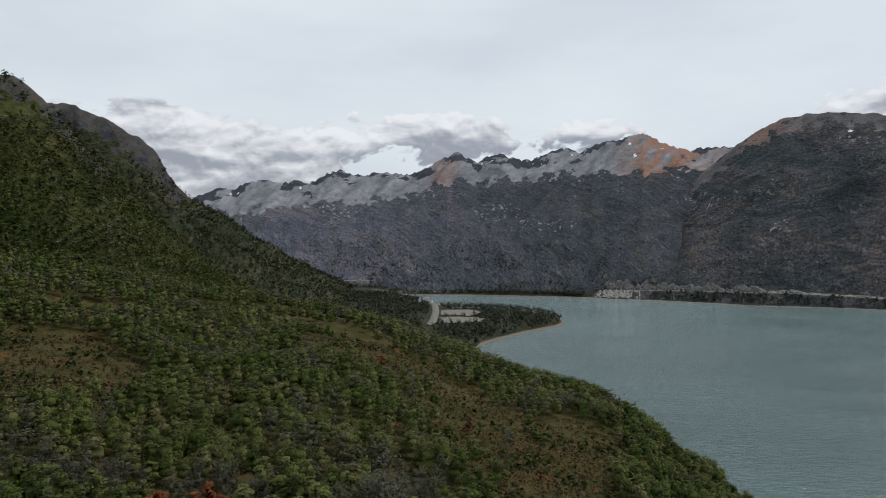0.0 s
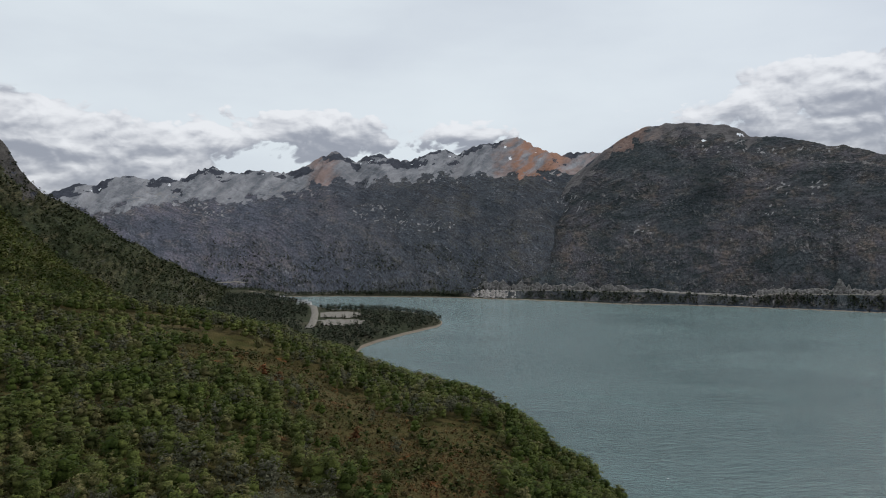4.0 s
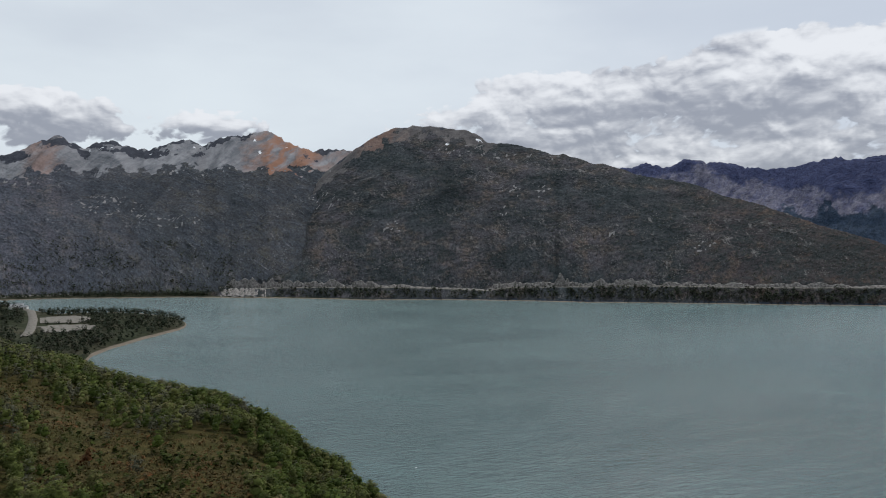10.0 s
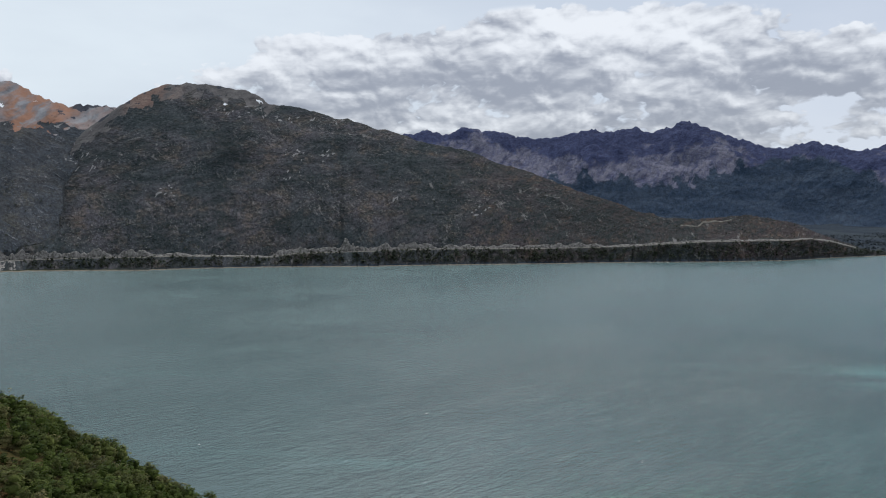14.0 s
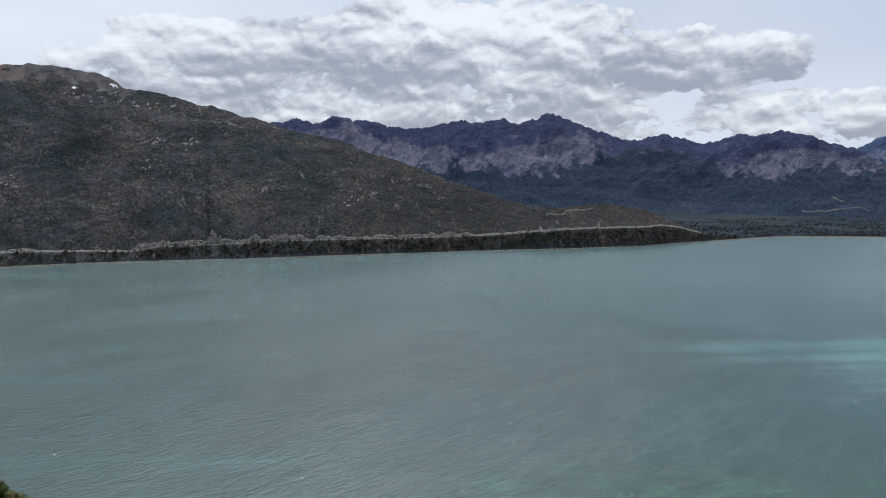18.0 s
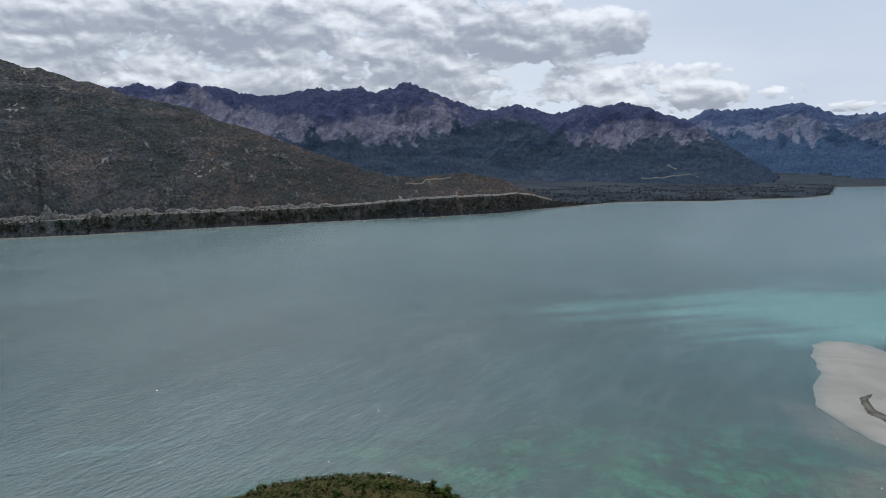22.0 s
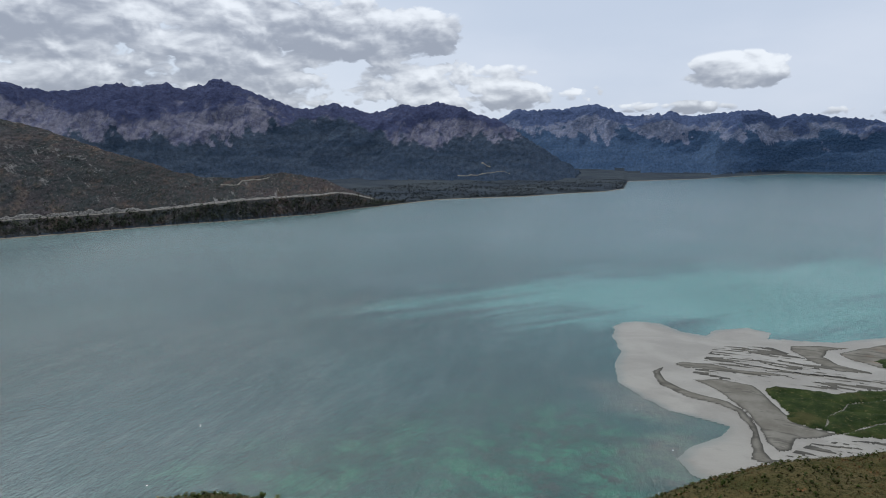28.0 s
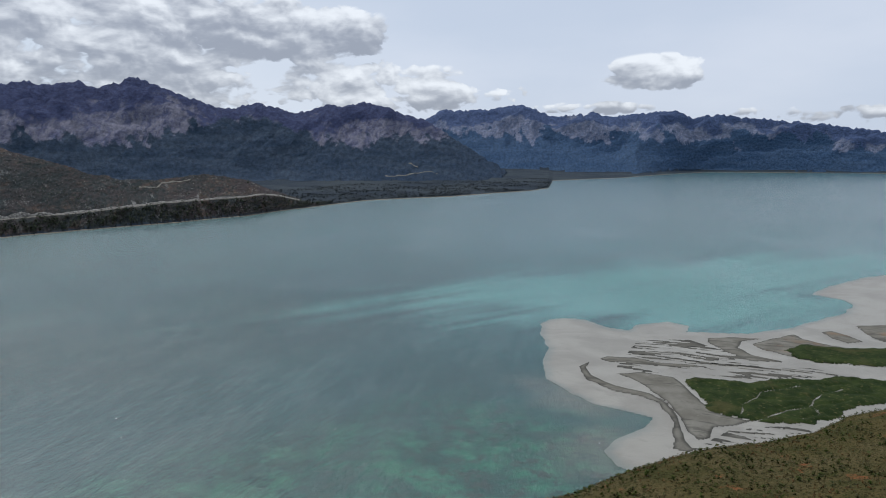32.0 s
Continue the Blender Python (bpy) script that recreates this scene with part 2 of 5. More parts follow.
def hazy_far_slope(wood_a, wood_b, stone_a, stone_b, crag):
    """The ranges beyond the lake: dark forest below, scree and dark ribs of rock above, all with blue haze put into the
    colours.
    """
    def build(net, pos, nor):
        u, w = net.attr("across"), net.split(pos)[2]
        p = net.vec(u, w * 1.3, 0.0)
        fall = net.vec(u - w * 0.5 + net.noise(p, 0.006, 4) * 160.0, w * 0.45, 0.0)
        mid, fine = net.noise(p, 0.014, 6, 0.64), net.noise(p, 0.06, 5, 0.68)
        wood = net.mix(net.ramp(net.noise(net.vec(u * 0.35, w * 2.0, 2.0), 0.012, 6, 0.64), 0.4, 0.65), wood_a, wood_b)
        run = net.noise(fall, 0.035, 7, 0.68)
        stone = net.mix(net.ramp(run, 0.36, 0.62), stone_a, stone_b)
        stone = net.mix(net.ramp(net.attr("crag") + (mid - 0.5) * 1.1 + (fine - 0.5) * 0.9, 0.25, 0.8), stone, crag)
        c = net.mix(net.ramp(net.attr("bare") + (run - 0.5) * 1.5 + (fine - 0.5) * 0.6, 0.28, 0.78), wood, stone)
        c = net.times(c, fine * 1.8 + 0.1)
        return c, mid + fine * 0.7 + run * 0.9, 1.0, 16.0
    return build


def lowland(net, pos, nor):
    x, y, z = net.split(pos)
    flat = net.scaled(pos, (1, 1, 0))
    n1, n2 = net.noise(flat, 0.004, 6, 0.6), net.noise(flat, 0.02, 6, 0.62)
    # The far plain's colours hold the blue of the haze; the cape's don't.
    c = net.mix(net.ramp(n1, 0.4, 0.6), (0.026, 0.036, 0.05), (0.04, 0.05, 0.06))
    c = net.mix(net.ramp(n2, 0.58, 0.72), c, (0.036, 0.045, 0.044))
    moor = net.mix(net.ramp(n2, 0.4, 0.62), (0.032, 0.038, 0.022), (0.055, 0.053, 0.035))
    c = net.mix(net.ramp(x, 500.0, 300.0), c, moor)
    c = net.mix(net.ramp(net.noise(flat, 0.0025, 5, 0.6), 0.66, 0.72) * net.ramp(n2, 0.5, 0.6), c, (0.1, 0.1, 0.09))
    c = net.mix(net.ramp(z + n2 * 0.6, 1.4, 1.15), c, (0.17, 0.145, 0.115))
    return c, n2 * 2 + net.cells(pos, 0.12) * -0.5, 1.0, 4.0


MAT_HEATH = material("heath", heath)
# The next two slopes carry some blue haze in their base colours.
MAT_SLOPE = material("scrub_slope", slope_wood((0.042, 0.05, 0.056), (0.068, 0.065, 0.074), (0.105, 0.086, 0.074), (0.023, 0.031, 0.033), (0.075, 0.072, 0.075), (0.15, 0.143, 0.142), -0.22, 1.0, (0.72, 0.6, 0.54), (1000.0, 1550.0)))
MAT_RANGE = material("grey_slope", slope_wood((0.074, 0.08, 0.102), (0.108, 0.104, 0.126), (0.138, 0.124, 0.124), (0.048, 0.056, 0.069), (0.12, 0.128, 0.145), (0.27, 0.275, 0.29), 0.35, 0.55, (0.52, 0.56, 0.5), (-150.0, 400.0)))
MAT_SPUR = material("wooded_slope", slope_wood((0.04, 0.046, 0.024), (0.062, 0.06, 0.032), (0.09, 0.078, 0.045), (0.02, 0.028, 0.014), (0.04, 0.038, 0.037), (0.1, 0.094, 0.086), -0.6, 0.7))
MAT_UPPER = material("upper_slope", slope_wood((0.034, 0.045, 0.012), (0.055, 0.06, 0.018), (0.09, 0.078, 0.03), (0.017, 0.026, 0.008), (0.04, 0.038, 0.034), (0.12, 0.112, 0.095), -0.6, 0.6))
# Blue haze is mixed into these base colours, paler on the last range.
MAT_HAZY_FAR = material("hazy_far_slope", hazy_far_slope((0.027, 0.044, 0.074), (0.039, 0.057, 0.087), (0.075, 0.083, 0.144), (0.165, 0.163, 0.21), (0.046, 0.056, 0.116)))
MAT_HAZY_LAST = material("hazy_last_slope", hazy_far_slope((0.036, 0.068, 0.13), (0.05, 0.085, 0.15), (0.1, 0.125, 0.2), (0.17, 0.185, 0.255), (0.06, 0.085, 0.165)))
MAT_LOW = material("lowland", lowland)


def lake(net, pos, nor):
    x, y, z = net.split(pos)
    run, acr = x * 0.993 - y * 0.122, x * 0.122 + y * 0.993      # along the wave crests and across them
    flow = net.vec(run * 0.6, acr, 0.0)
    drift = net.noise(flow, 0.006, 5, 0.6, 0.6)
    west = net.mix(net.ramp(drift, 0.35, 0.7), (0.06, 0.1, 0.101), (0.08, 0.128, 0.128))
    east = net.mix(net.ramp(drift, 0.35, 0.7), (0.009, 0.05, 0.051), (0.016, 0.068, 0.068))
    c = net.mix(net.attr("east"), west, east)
    # Far water is paler: grazing reflection of the sky put into the colour.
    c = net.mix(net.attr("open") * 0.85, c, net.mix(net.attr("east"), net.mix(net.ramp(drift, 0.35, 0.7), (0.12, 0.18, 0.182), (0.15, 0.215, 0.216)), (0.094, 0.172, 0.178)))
    long = net.vec((y * 0.77 - x * 0.63) * 0.14, x * 0.77 + y * 0.63, 0.0)      # the plume drifts north-west
    streak = net.noise(long, 0.03, 7, 0.62, 0.5)
    # Light and dark of the ripples, put into the colour as streaks.
    lane = net.noise(net.vec(run * 0.2, acr, 4.0), 0.11, 5, 0.7, 0.2)
    c = net.mix(net.ramp(lane, 0.42, 0.66) * 0.22, c, (0.09, 0.13, 0.13))
    c = net.mix(net.attr("teal") * net.ramp(streak, 0.25, 0.65) * 0.4, c, (0.05, 0.17, 0.165))
    c = net.mix(net.ramp(net.attr("plume") + (streak - 0.5) * 1.7, 0.1, 1.05) * 0.92, c, (0.1, 0.25, 0.235))
    flat = net.vec(x, y, 0.0)
    bed = net.noise(flat, 0.055, 6, 0.68)
    shoal = net.mix(net.ramp(bed, 0.4, 0.66), (0.011, 0.056, 0.044), (0.028, 0.126, 0.08))
    shoal = net.mix(net.ramp(net.noise(flat, 0.1, 6, 0.72), 0.5, 0.62) * net.attr("weed") * 0.85, shoal, (0.024, 0.04, 0.034))
    c = net.mix(net.attr("shoal") * net.ramp(net.noise(flow, 0.012, 3), 0.25, 0.55), c, shoal)
    c = net.mix(net.attr("mud") * net.ramp(bed, 0.2, 0.5), c, (0.16, 0.15, 0.125))
    gust = net.ramp(net.noise(flow, 0.008, 4), 0.25, 0.75)
    swell = net.noise(net.vec(run * 0.42, acr, 0.0), 0.2, 3, 0.55, 0.4)
    wave = net.noise(net.vec(run * 0.45, acr, 2.0), 0.46, 3, 0.6, 0.4)
    chop = net.noise(net.vec(run * 0.6, acr, 6.0), 1.3, 4, 0.7)
    spots = net.cells(net.vec(run, acr * 1.6, 0.0), 0.07)
    cap = net.ramp(spots + net.noise(flat, 0.9, 3, 0.7) * 0.03, 0.05, 0.034) * net.ramp(net.noise(flat, 0.05, 2), 0.46, 0.52)
    c = net.mix(cap, c, (0.62, 0.66, 0.66))
    return c, (swell * 0.5 + wave * 0.55 + chop * 0.3) * (gust * 0.7 + 0.6), 1.0, 1.0


MAT_LAKE = material("lake_water", lake, 0.16, 0.45)


def silt(net, pos, nor):
    flat = net.scaled(pos, (1, 1, 0))
    n = net.noise(flat, 0.03, 6, 0.6, 0.8)
    c = net.mix(net.ramp(n, 0.35, 0.65), (0.2, 0.187, 0.162), (0.262, 0.248, 0.218))
    c = net.mix(net.ramp(net.noise(flat, 0.22, 5, 0.7, 0.6), 0.56, 0.68) * 0.3, c, (0.15, 0.14, 0.12))
    return net.mix(net.attr("thin"), c, (0.1, 0.15, 0.148)), net.noise(flat, 0.8, 4), 1.0, 0.08


MAT_SILT = material("silty_water", silt, 0.4, 0.25)


def bar(net, pos, nor):
    flat = net.scaled(pos, (1, 1, 0))
    fine, mid = net.noise(flat, 0.9, 5, 0.65), net.noise(flat, 0.08, 5, 0.6)
    c = net.mix(net.ramp(mid, 0.35, 0.65), (0.125, 0.117, 0.1), (0.175, 0.166, 0.146))
    c = net.mix(net.ramp(net.attr("silted") + (fine - 0.5) * 0.6, 0.5, 0.8) * 0.6, c, (0.08, 0.076, 0.067))
    c = net.mix(net.ramp(net.noise(flat, 0.25, 5, 0.7), 0.6, 0.7) * 0.5, c, (0.24, 0.23, 0.205))
    c = net.mix(net.attr("wet"), c, (0.055, 0.053, 0.048))
    c = net.mix(net.attr("rust") * net.ramp(fine, 0.3, 0.6), c, (0.2, 0.12, 0.075))
    grass = net.mix(net.ramp(net.noise(flat, 0.1, 6, 0.65), 0.35, 0.65), (0.013, 0.023, 0.007), (0.03, 0.043, 0.013))
    grass = net.mix(net.ramp(net.noise(flat, 0.45, 4, 0.65), 0.56, 0.66) * 0.6, grass, (0.1, 0.09, 0.04))
    grass = net.mix(net.ramp(net.noise(flat, 0.04, 5, 0.65), 0.54, 0.68) * 0.7, grass, (0.06, 0.054, 0.022))
    c = net.mix(net.ramp(net.attr("green") + (fine - 0.5) * 0.8, 0.4, 0.6), c, grass)
    return c, fine, 1.0, 0.25


MAT_BAR = material("river_bar", bar)


def plain(low, high, scale, relief):
    def build(net, pos, nor):
        n = net.noise(pos, scale, 6, 0.65)
        return net.mix(net.ramp(n, 0.35, 0.65), low, high), n, 1.0, relief
    return build


MAT_GRAVEL = material("gravel", plain((0.13, 0.12, 0.105), (0.22, 0.208, 0.185), 0.3, 0.2))
MAT_CUT = material("cut_rock", plain((0.11, 0.105, 0.1), (0.3, 0.285, 0.268), 0.3, 1.8))
MAT_SNOW = material("old_snow", plain((0.6, 0.62, 0.66), (0.8, 0.81, 0.83), 0.1, 0.5), 0.6)
MAT_TRUNK = material("bark", plain((0.07, 0.062, 0.052), (0.17, 0.16, 0.145), 2.0, 0.05))
MAT_PAINT = material("white_paint", plain((0.6, 0.6, 0.58), (0.75, 0.75, 0.73), 1.0, 0.02), 0.6)
MAT_ROOF = material("metal_roof", plain((0.3, 0.31, 0.32), (0.45, 0.46, 0.47), 0.8, 0.02), 0.45, 0.5)


def leaf_material(name, dark, light, dry):
    """Foliage that varies from tree to tree and from leaf clump to leaf clump."""
    m = bpy.data.materials.new(name)
    m.use_nodes = True
    net = Net(m.node_tree)
    pos, nor = net.place()
    info = net.node("ShaderNodeObjectInfo")
    geo = net.node("ShaderNodeNewGeometry")
    pick = Val(net, geo.outputs["Random Per Island"])
    own = net.noise(pos, 0.11, 3)
    tree = net.math("FRACT", net.attr("tree") + Val(net, info.outputs["Random"]))
    c = net.mix(tree * 0.75 + pick * 0.25, dark, light)
    c = net.mix(net.ramp(own + net.math("FRACT", tree * 7.0) * 0.2, 0.56, 0.78), c, dry)
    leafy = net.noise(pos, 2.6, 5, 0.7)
    # Shade in the gaps between leaves, put into the colour.
    gap_shade = net.ramp(leafy, 0.36, 0.56)
    c = net.mix(gap_shade, (dark[0] * 0.7, dark[1] * 0.7, dark[2] * 0.7), c)
    b = net.node("ShaderNodeBsdfPrincipled")
    net.put(b.inputs["Base Color"], c)
    n = net.node("ShaderNodeBump")
    net.put(n.inputs["Height"], leafy)
    n.inputs["Strength"].default_value, n.inputs["Distance"].default_value = 0.6, 0.2
    net.put(b.inputs["Normal"], Val(net, n.outputs[0]))
    b.inputs["Roughness"].default_value = 0.7
    b.inputs["Specular IOR Level"].default_value = 0.06
    net.tree.links.new(b.outputs[0], net.node("ShaderNodeOutputMaterial").inputs[0])
    return m


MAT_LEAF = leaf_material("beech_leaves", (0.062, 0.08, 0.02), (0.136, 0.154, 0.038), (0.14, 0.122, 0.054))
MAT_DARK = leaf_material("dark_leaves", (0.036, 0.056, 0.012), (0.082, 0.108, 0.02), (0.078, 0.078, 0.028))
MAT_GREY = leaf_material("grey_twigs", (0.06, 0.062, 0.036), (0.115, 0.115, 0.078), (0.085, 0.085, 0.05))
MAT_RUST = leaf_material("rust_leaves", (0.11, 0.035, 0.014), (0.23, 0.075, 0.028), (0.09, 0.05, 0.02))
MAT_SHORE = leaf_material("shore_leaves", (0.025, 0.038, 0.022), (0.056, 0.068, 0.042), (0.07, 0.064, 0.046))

# ---- numeric noise, used to shape the land ----
PERM = np.random.RandomState(7).permutation(512)
PERM = np.concatenate([PERM, PERM])
GRAD = np.array([(math.cos(a), math.sin(a)) for a in np.linspace(0, 2 * math.pi, 16, endpoint=False)])


def gnoise(x, y):
    """Gradient noise, about -1 to 1."""
    xi, yi = np.floor(x).astype(int), np.floor(y).astype(int)
    fx, fy = x - xi, y - yi
    u, v = fx * fx * fx * (fx * (fx * 6 - 15) + 10), fy * fy * fy * (fy * (fy * 6 - 15) + 10)

    def corner(i, j):
        g = GRAD[PERM[(PERM[(xi + i) & 511] + yi + j) & 511] & 15]
        return g[..., 0] * (fx - i) + g[..., 1] * (fy - j)
    a, b, c, e = corner(0, 0), corner(1, 0), corner(0, 1), corner(1, 1)
    return 1.5 * ((a + (b - a) * u) * (1 - v) + (c + (e - c) * u) * v)


def fbm(x, y, octaves=4, gain=0.5):
    total, amp = 0, 1.0
    for k in range(octaves):
        total = total + amp * gnoise(x * 2 ** k + 17.3 * k, y * 2 ** k - 9.1 * k)
        amp *= gain
    return total


def ridged(x, y, octaves=4, gain=0.5):
    total, amp = 0, 1.0
    for k in range(octaves):
        total = total + amp * (1 - 2 * np.abs(gnoise(x * 2 ** k + 31.7 * k, y * 2 ** k + 5.3 * k)))
        amp *= gain
    return total


def smooth(a, b, x):
    t = np.clip((x - a) / (b - a), 0, 1)
    return t * t * (3 - 2 * t)


# ---- the plan: bearings in degrees clockwise from the y axis, distances in metres, from the origin ----
EYE = 100.0   # height of the viewpoint over the lake


def plan(bearing, d):
    a = np.radians(bearing)
    return d * np.sin(a), d * np.cos(a)


def line(table, az, k=1):
    t = np.array(table)
    return np.interp(az, t[:, 0], t[:, k])


# crests: bearing, angle of sight
CREST_NEAR = [(-60.0, 11.5), (-40.0, 12.5), (-31.5, 10.8), (-30.7, 10.7), (-29.9, 10.2), (-29.0, 9.5), (-28.4, 8.8), (-27.3, 7.5), (-26.5, 6.4), (-25.2, 5.0), (-23.5, 3.2), (-21.7, 1.1), (-19.7, -0.9), (-17.7, -2.8), (-14.8, -4.7), (-10.1, -7.0), (-6.5, -10.0)]
CREST_SPUR = [(-60.0, 8.0), (-30.9, 9.1), (-28.4, 9.0), (-27.5, 9.1), (-26.2, 8.9), (-25.0, 8.3), (-24.0, 7.5), (-23.6, 7.1), (-22.7, 6.8), (-21.6, 5.8), (-20.9, 4.4), (-19.7, 2.9), (-16.8, 1.2), (-14.8, -0.3), (-12.6, -1.5), (-10.0, -3.0), (-7.4, -4.2), (-4.7, -5.0), (-2.9, -6.0), (-1.0, -8.0)]
CREST_RANGE = [(-60.0, 3.0), (-19.3, 2.7), (-18.4, 3.0), (-17.2, 3.5), (-16.4, 3.3), (-15.3, 3.8), (-13.9, 4.1), (-12.6, 3.8), (-11.7, 4.1), (-10.6, 3.9), (-9.3, 4.6), (-8.3, 5.0), (-7.1, 4.6), (-5.5, 4.7), (-4.6, 4.8), (-2.6, 4.5), (-1.0, 5.2), (0.3, 6.1), (1.3, 6.3), (2.8, 5.5), (3.9, 6.1), (4.6, 6.1), (6.4, 5.5), (7.5, 5.8), (8.6, 6.2), (10.0, 6.5), (11.0, 6.1), (11.9, 6.8), (13.2, 6.9), (14.2, 7.1), (15.6, 7.4), (16.5, 6.9), (17.8, 6.3), (18.8, 6.0), (20.2, 6.1), (21.9, 6.1), (23.0, 6.1), (27.0, 4.0), (35.0, 0.0)]
CREST_HILL = [(15.0, -3.0), (19.8, 4.1), (22.0, 6.0), (23.3, 6.9), (25.5, 7.9), (27.1, 8.2), (27.7, 8.2), (29.0, 8.1), (31.1, 7.8), (32.2, 7.4), (32.6, 6.9), (36.2, 6.5), (38.9, 5.9), (40.6, 5.4), (43.1, 4.8), (45.1, 4.1), (48.3, 3.5), (51.9, 2.4), (55.4, 1.1), (58.5, 0.1), (61.8, -1.0), (65.9, -1.6), (69.7, -1.3), (72.3, -1.6), (74.1, -2.3), (76.1, -2.9), (79.0, -4.0)]
CREST_FAR = [(35.0, 4.0), (43.8, 4.8), (45.2, 5.1), (46.4, 4.7), (48.3, 5.4), (49.8, 5.1), (51.7, 4.8), (53.2, 4.5), (54.9, 4.6), (56.7, 4.9), (58.3, 5.2), (58.7, 4.9), (60.2, 5.1), (61.3, 5.4), (62.0, 4.9), (62.9, 5.0), (63.8, 5.3), (64.8, 5.7), (66.0, 5.5), (67.3, 4.9), (69.1, 4.2), (70.9, 3.6), (72.1, 3.8), (73.6, 4.1), (75.1, 3.7), (76.4, 3.4), (78.1, 3.7), (78.9, 4.0), (79.9, 3.8), (81.5, 4.2), (83.1, 4.0), (84.4, 3.5), (86.4, 2.9), (90.0, 0.6), (94.0, -1.9), (96.0, -3.0)]
CREST_LAST = [(80.0, 1.0), (85.5, 2.4), (86.6, 2.9), (87.9, 3.6), (89.9, 3.5), (91.7, 3.6), (94.1, 3.9), (96.8, 3.0), (99.6, 3.3), (100.9, 2.9), (103.0, 3.1), (105.6, 3.4), (106.8, 2.7), (109.1, 3.0), (110.2, 2.8), (111.7, 2.6), (115.0, 2.2), (117.1, 1.9), (119.4, 1.5), (125.0, 1.1), (135.0, 1.4), (160.0, 2.0)]
# far shore: bearing, distance
SHORE_FAR = [(-60.0, 1300), (-5.6, 1272), (-2.9, 1147), (0.7, 1140), (5.2, 1118), (9.7, 1103), (13.2, 1079), (17.7, 1059), (23.4, 1026), (29.6, 1035), (40.7, 1034), (47.5, 1065), (54.2, 1104), (60.7, 1170), (66.8, 1233), (72.4, 1335), (75.2, 1446), (77.8, 1541), (81.8, 1731), (88.6, 1875), (94.9, 2170), (96.3, 2358), (96.6, 3023), (101.9, 3416), (108.0, 4550), (160.0, 4560)]
# near hillside: bearing, distance of its brow, height there, distance of the water's edge
BROW = [(-60.0, 420, 85.0, 900), (-30.0, 430, 84.0, 900), (-16.9, 420, 64.1, 799), (-12.7, 400, 60.1, 755), (-9.2, 380, 56.7, 719), (-6.5, 370, 52.9, 691), (-3.8, 360, 47.5, 663), (-1.1, 350, 42.1, 635), (2.5, 340, 33.5, 597), (4.3, 335, 32.3, 483), (6.5, 322, 31.7, 461), (8.5, 310, 32.6, 450), (11.0, 296, 31.9, 424), (12.7, 285, 31.5, 407), (14.4, 275, 28.4, 376), (15.8, 267, 27.2, 359), (16.9, 259, 23.9, 334), (18.3, 247, 19.8, 304), (20.2, 237, 20.9, 296), (22.1, 228, 17.0, 271), (24.1, 218, 14.2, 252), (26.1, 209, 11.9, 235), (28.3, 199, 13.5, 227), (38.0, 150, 20.0, 188), (47.5, 118, 44.5, 205), (50.4, 111, 48.2, 207), (52.3, 110, 49.9, 211), (56.8, 106, 52.2, 214), (59.7, 104, 53.4, 215), (62.3, 105, 53.2, 215), (64.8, 106, 51.7, 211), (67.3, 106, 50.3, 207), (69.1, 107, 48.5, 200), (80.0, 120, 28.0, 160), (100.3, 152, 28.7, 209), (103.5, 158, 30.6, 223), (106.5, 165, 31.0, 234), (110.5, 178, 31.8, 255), (114.5, 192, 31.9, 275), (117.5, 203, 32.7, 295), (119.9, 213, 35.9, 323), (122.2, 220, 37.5, 343), (130.0, 260, 48.0, 420), (150.0, 320, 75.0, 700)]
# height of the shore road
ROAD_LEVEL = [(9.0, 0.2), (10.5, 2.0), (12.8, 8.3), (16.2, 10.4), (19.8, 12.2), (25.6, 13.8), (32.8, 9.3), (34.6, 15.0), (38.6, 16.8), (43.5, 19.9), (49.9, 20.1), (56.5, 20.5), (60.8, 21.9), (66.8, 30.0), (72.4, 31.3), (73.8, 33.0), (75.2, 25.0), (76.5, 14.0), (77.8, 6.0), (79.0, 1.0)]
# the low cape: bearing, near and far water's edge
CAPE = [(-60, 500, 1400), (-6, 560, 1300), (-3.8, 570, 1129), (-2, 580, 1068), (-0.7, 588, 998), (0.7, 592, 950), (2.5, 598, 946), (2.9, 628, 945), (4.3, 662, 941), (6.5, 707, 914), (8.6, 750, 868), (9.3, 766, 830), (9.7, 800, 802)]
HILL_TOP = [(15, 1750), (27, 1640), (33, 1580), (40, 1540), (48, 1520), (55, 1530), (62, 1560), (70, 1600), (79, 1640)]
RANGE_TOP = [(-60, 2250), (0, 2200), (10, 2150), (24, 2060), (35, 2060)]
# angle of sight above which the slopes are bare
BARE_RANGE = [(-60, 1.0), (-19, 1.4), (-10, 2.2), (-3, 2.9), (1, 4.0), (5, 3.9), (9, 4.4), (15, 4.5), (22, 4.7), (35, 5)]
# lower and upper edge of the scree on the far range: bearing, two angles of sight
SCREE_FAR = [(35, 2.5, 4.0), (44, 2.2, 4.1), (47, 2.0, 4.5), (49, 1.9, 4.8), (51, 2.0, 4.1), (53, 1.8, 3.3), (55, 1.9, 3.0), (57, 1.6, 3.3), (59, 1.7, 3.1), (61, 1.5, 3.5), (63, 1.6, 3.9), (64.8, 1.9, 4.5), (66, 2.1, 4.8), (68, 2.4, 4.2), (70, 2.6, 3.1), (71.5, 3.0, 2.8), (75, 2.9, 2.7), (77, 2.4, 2.6), (79, 1.7, 2.8), (81, 1.3, 3.2), (83, 1.4, 3.2), (85, 1.9, 2.9), (88, 1.5, 2.5)]
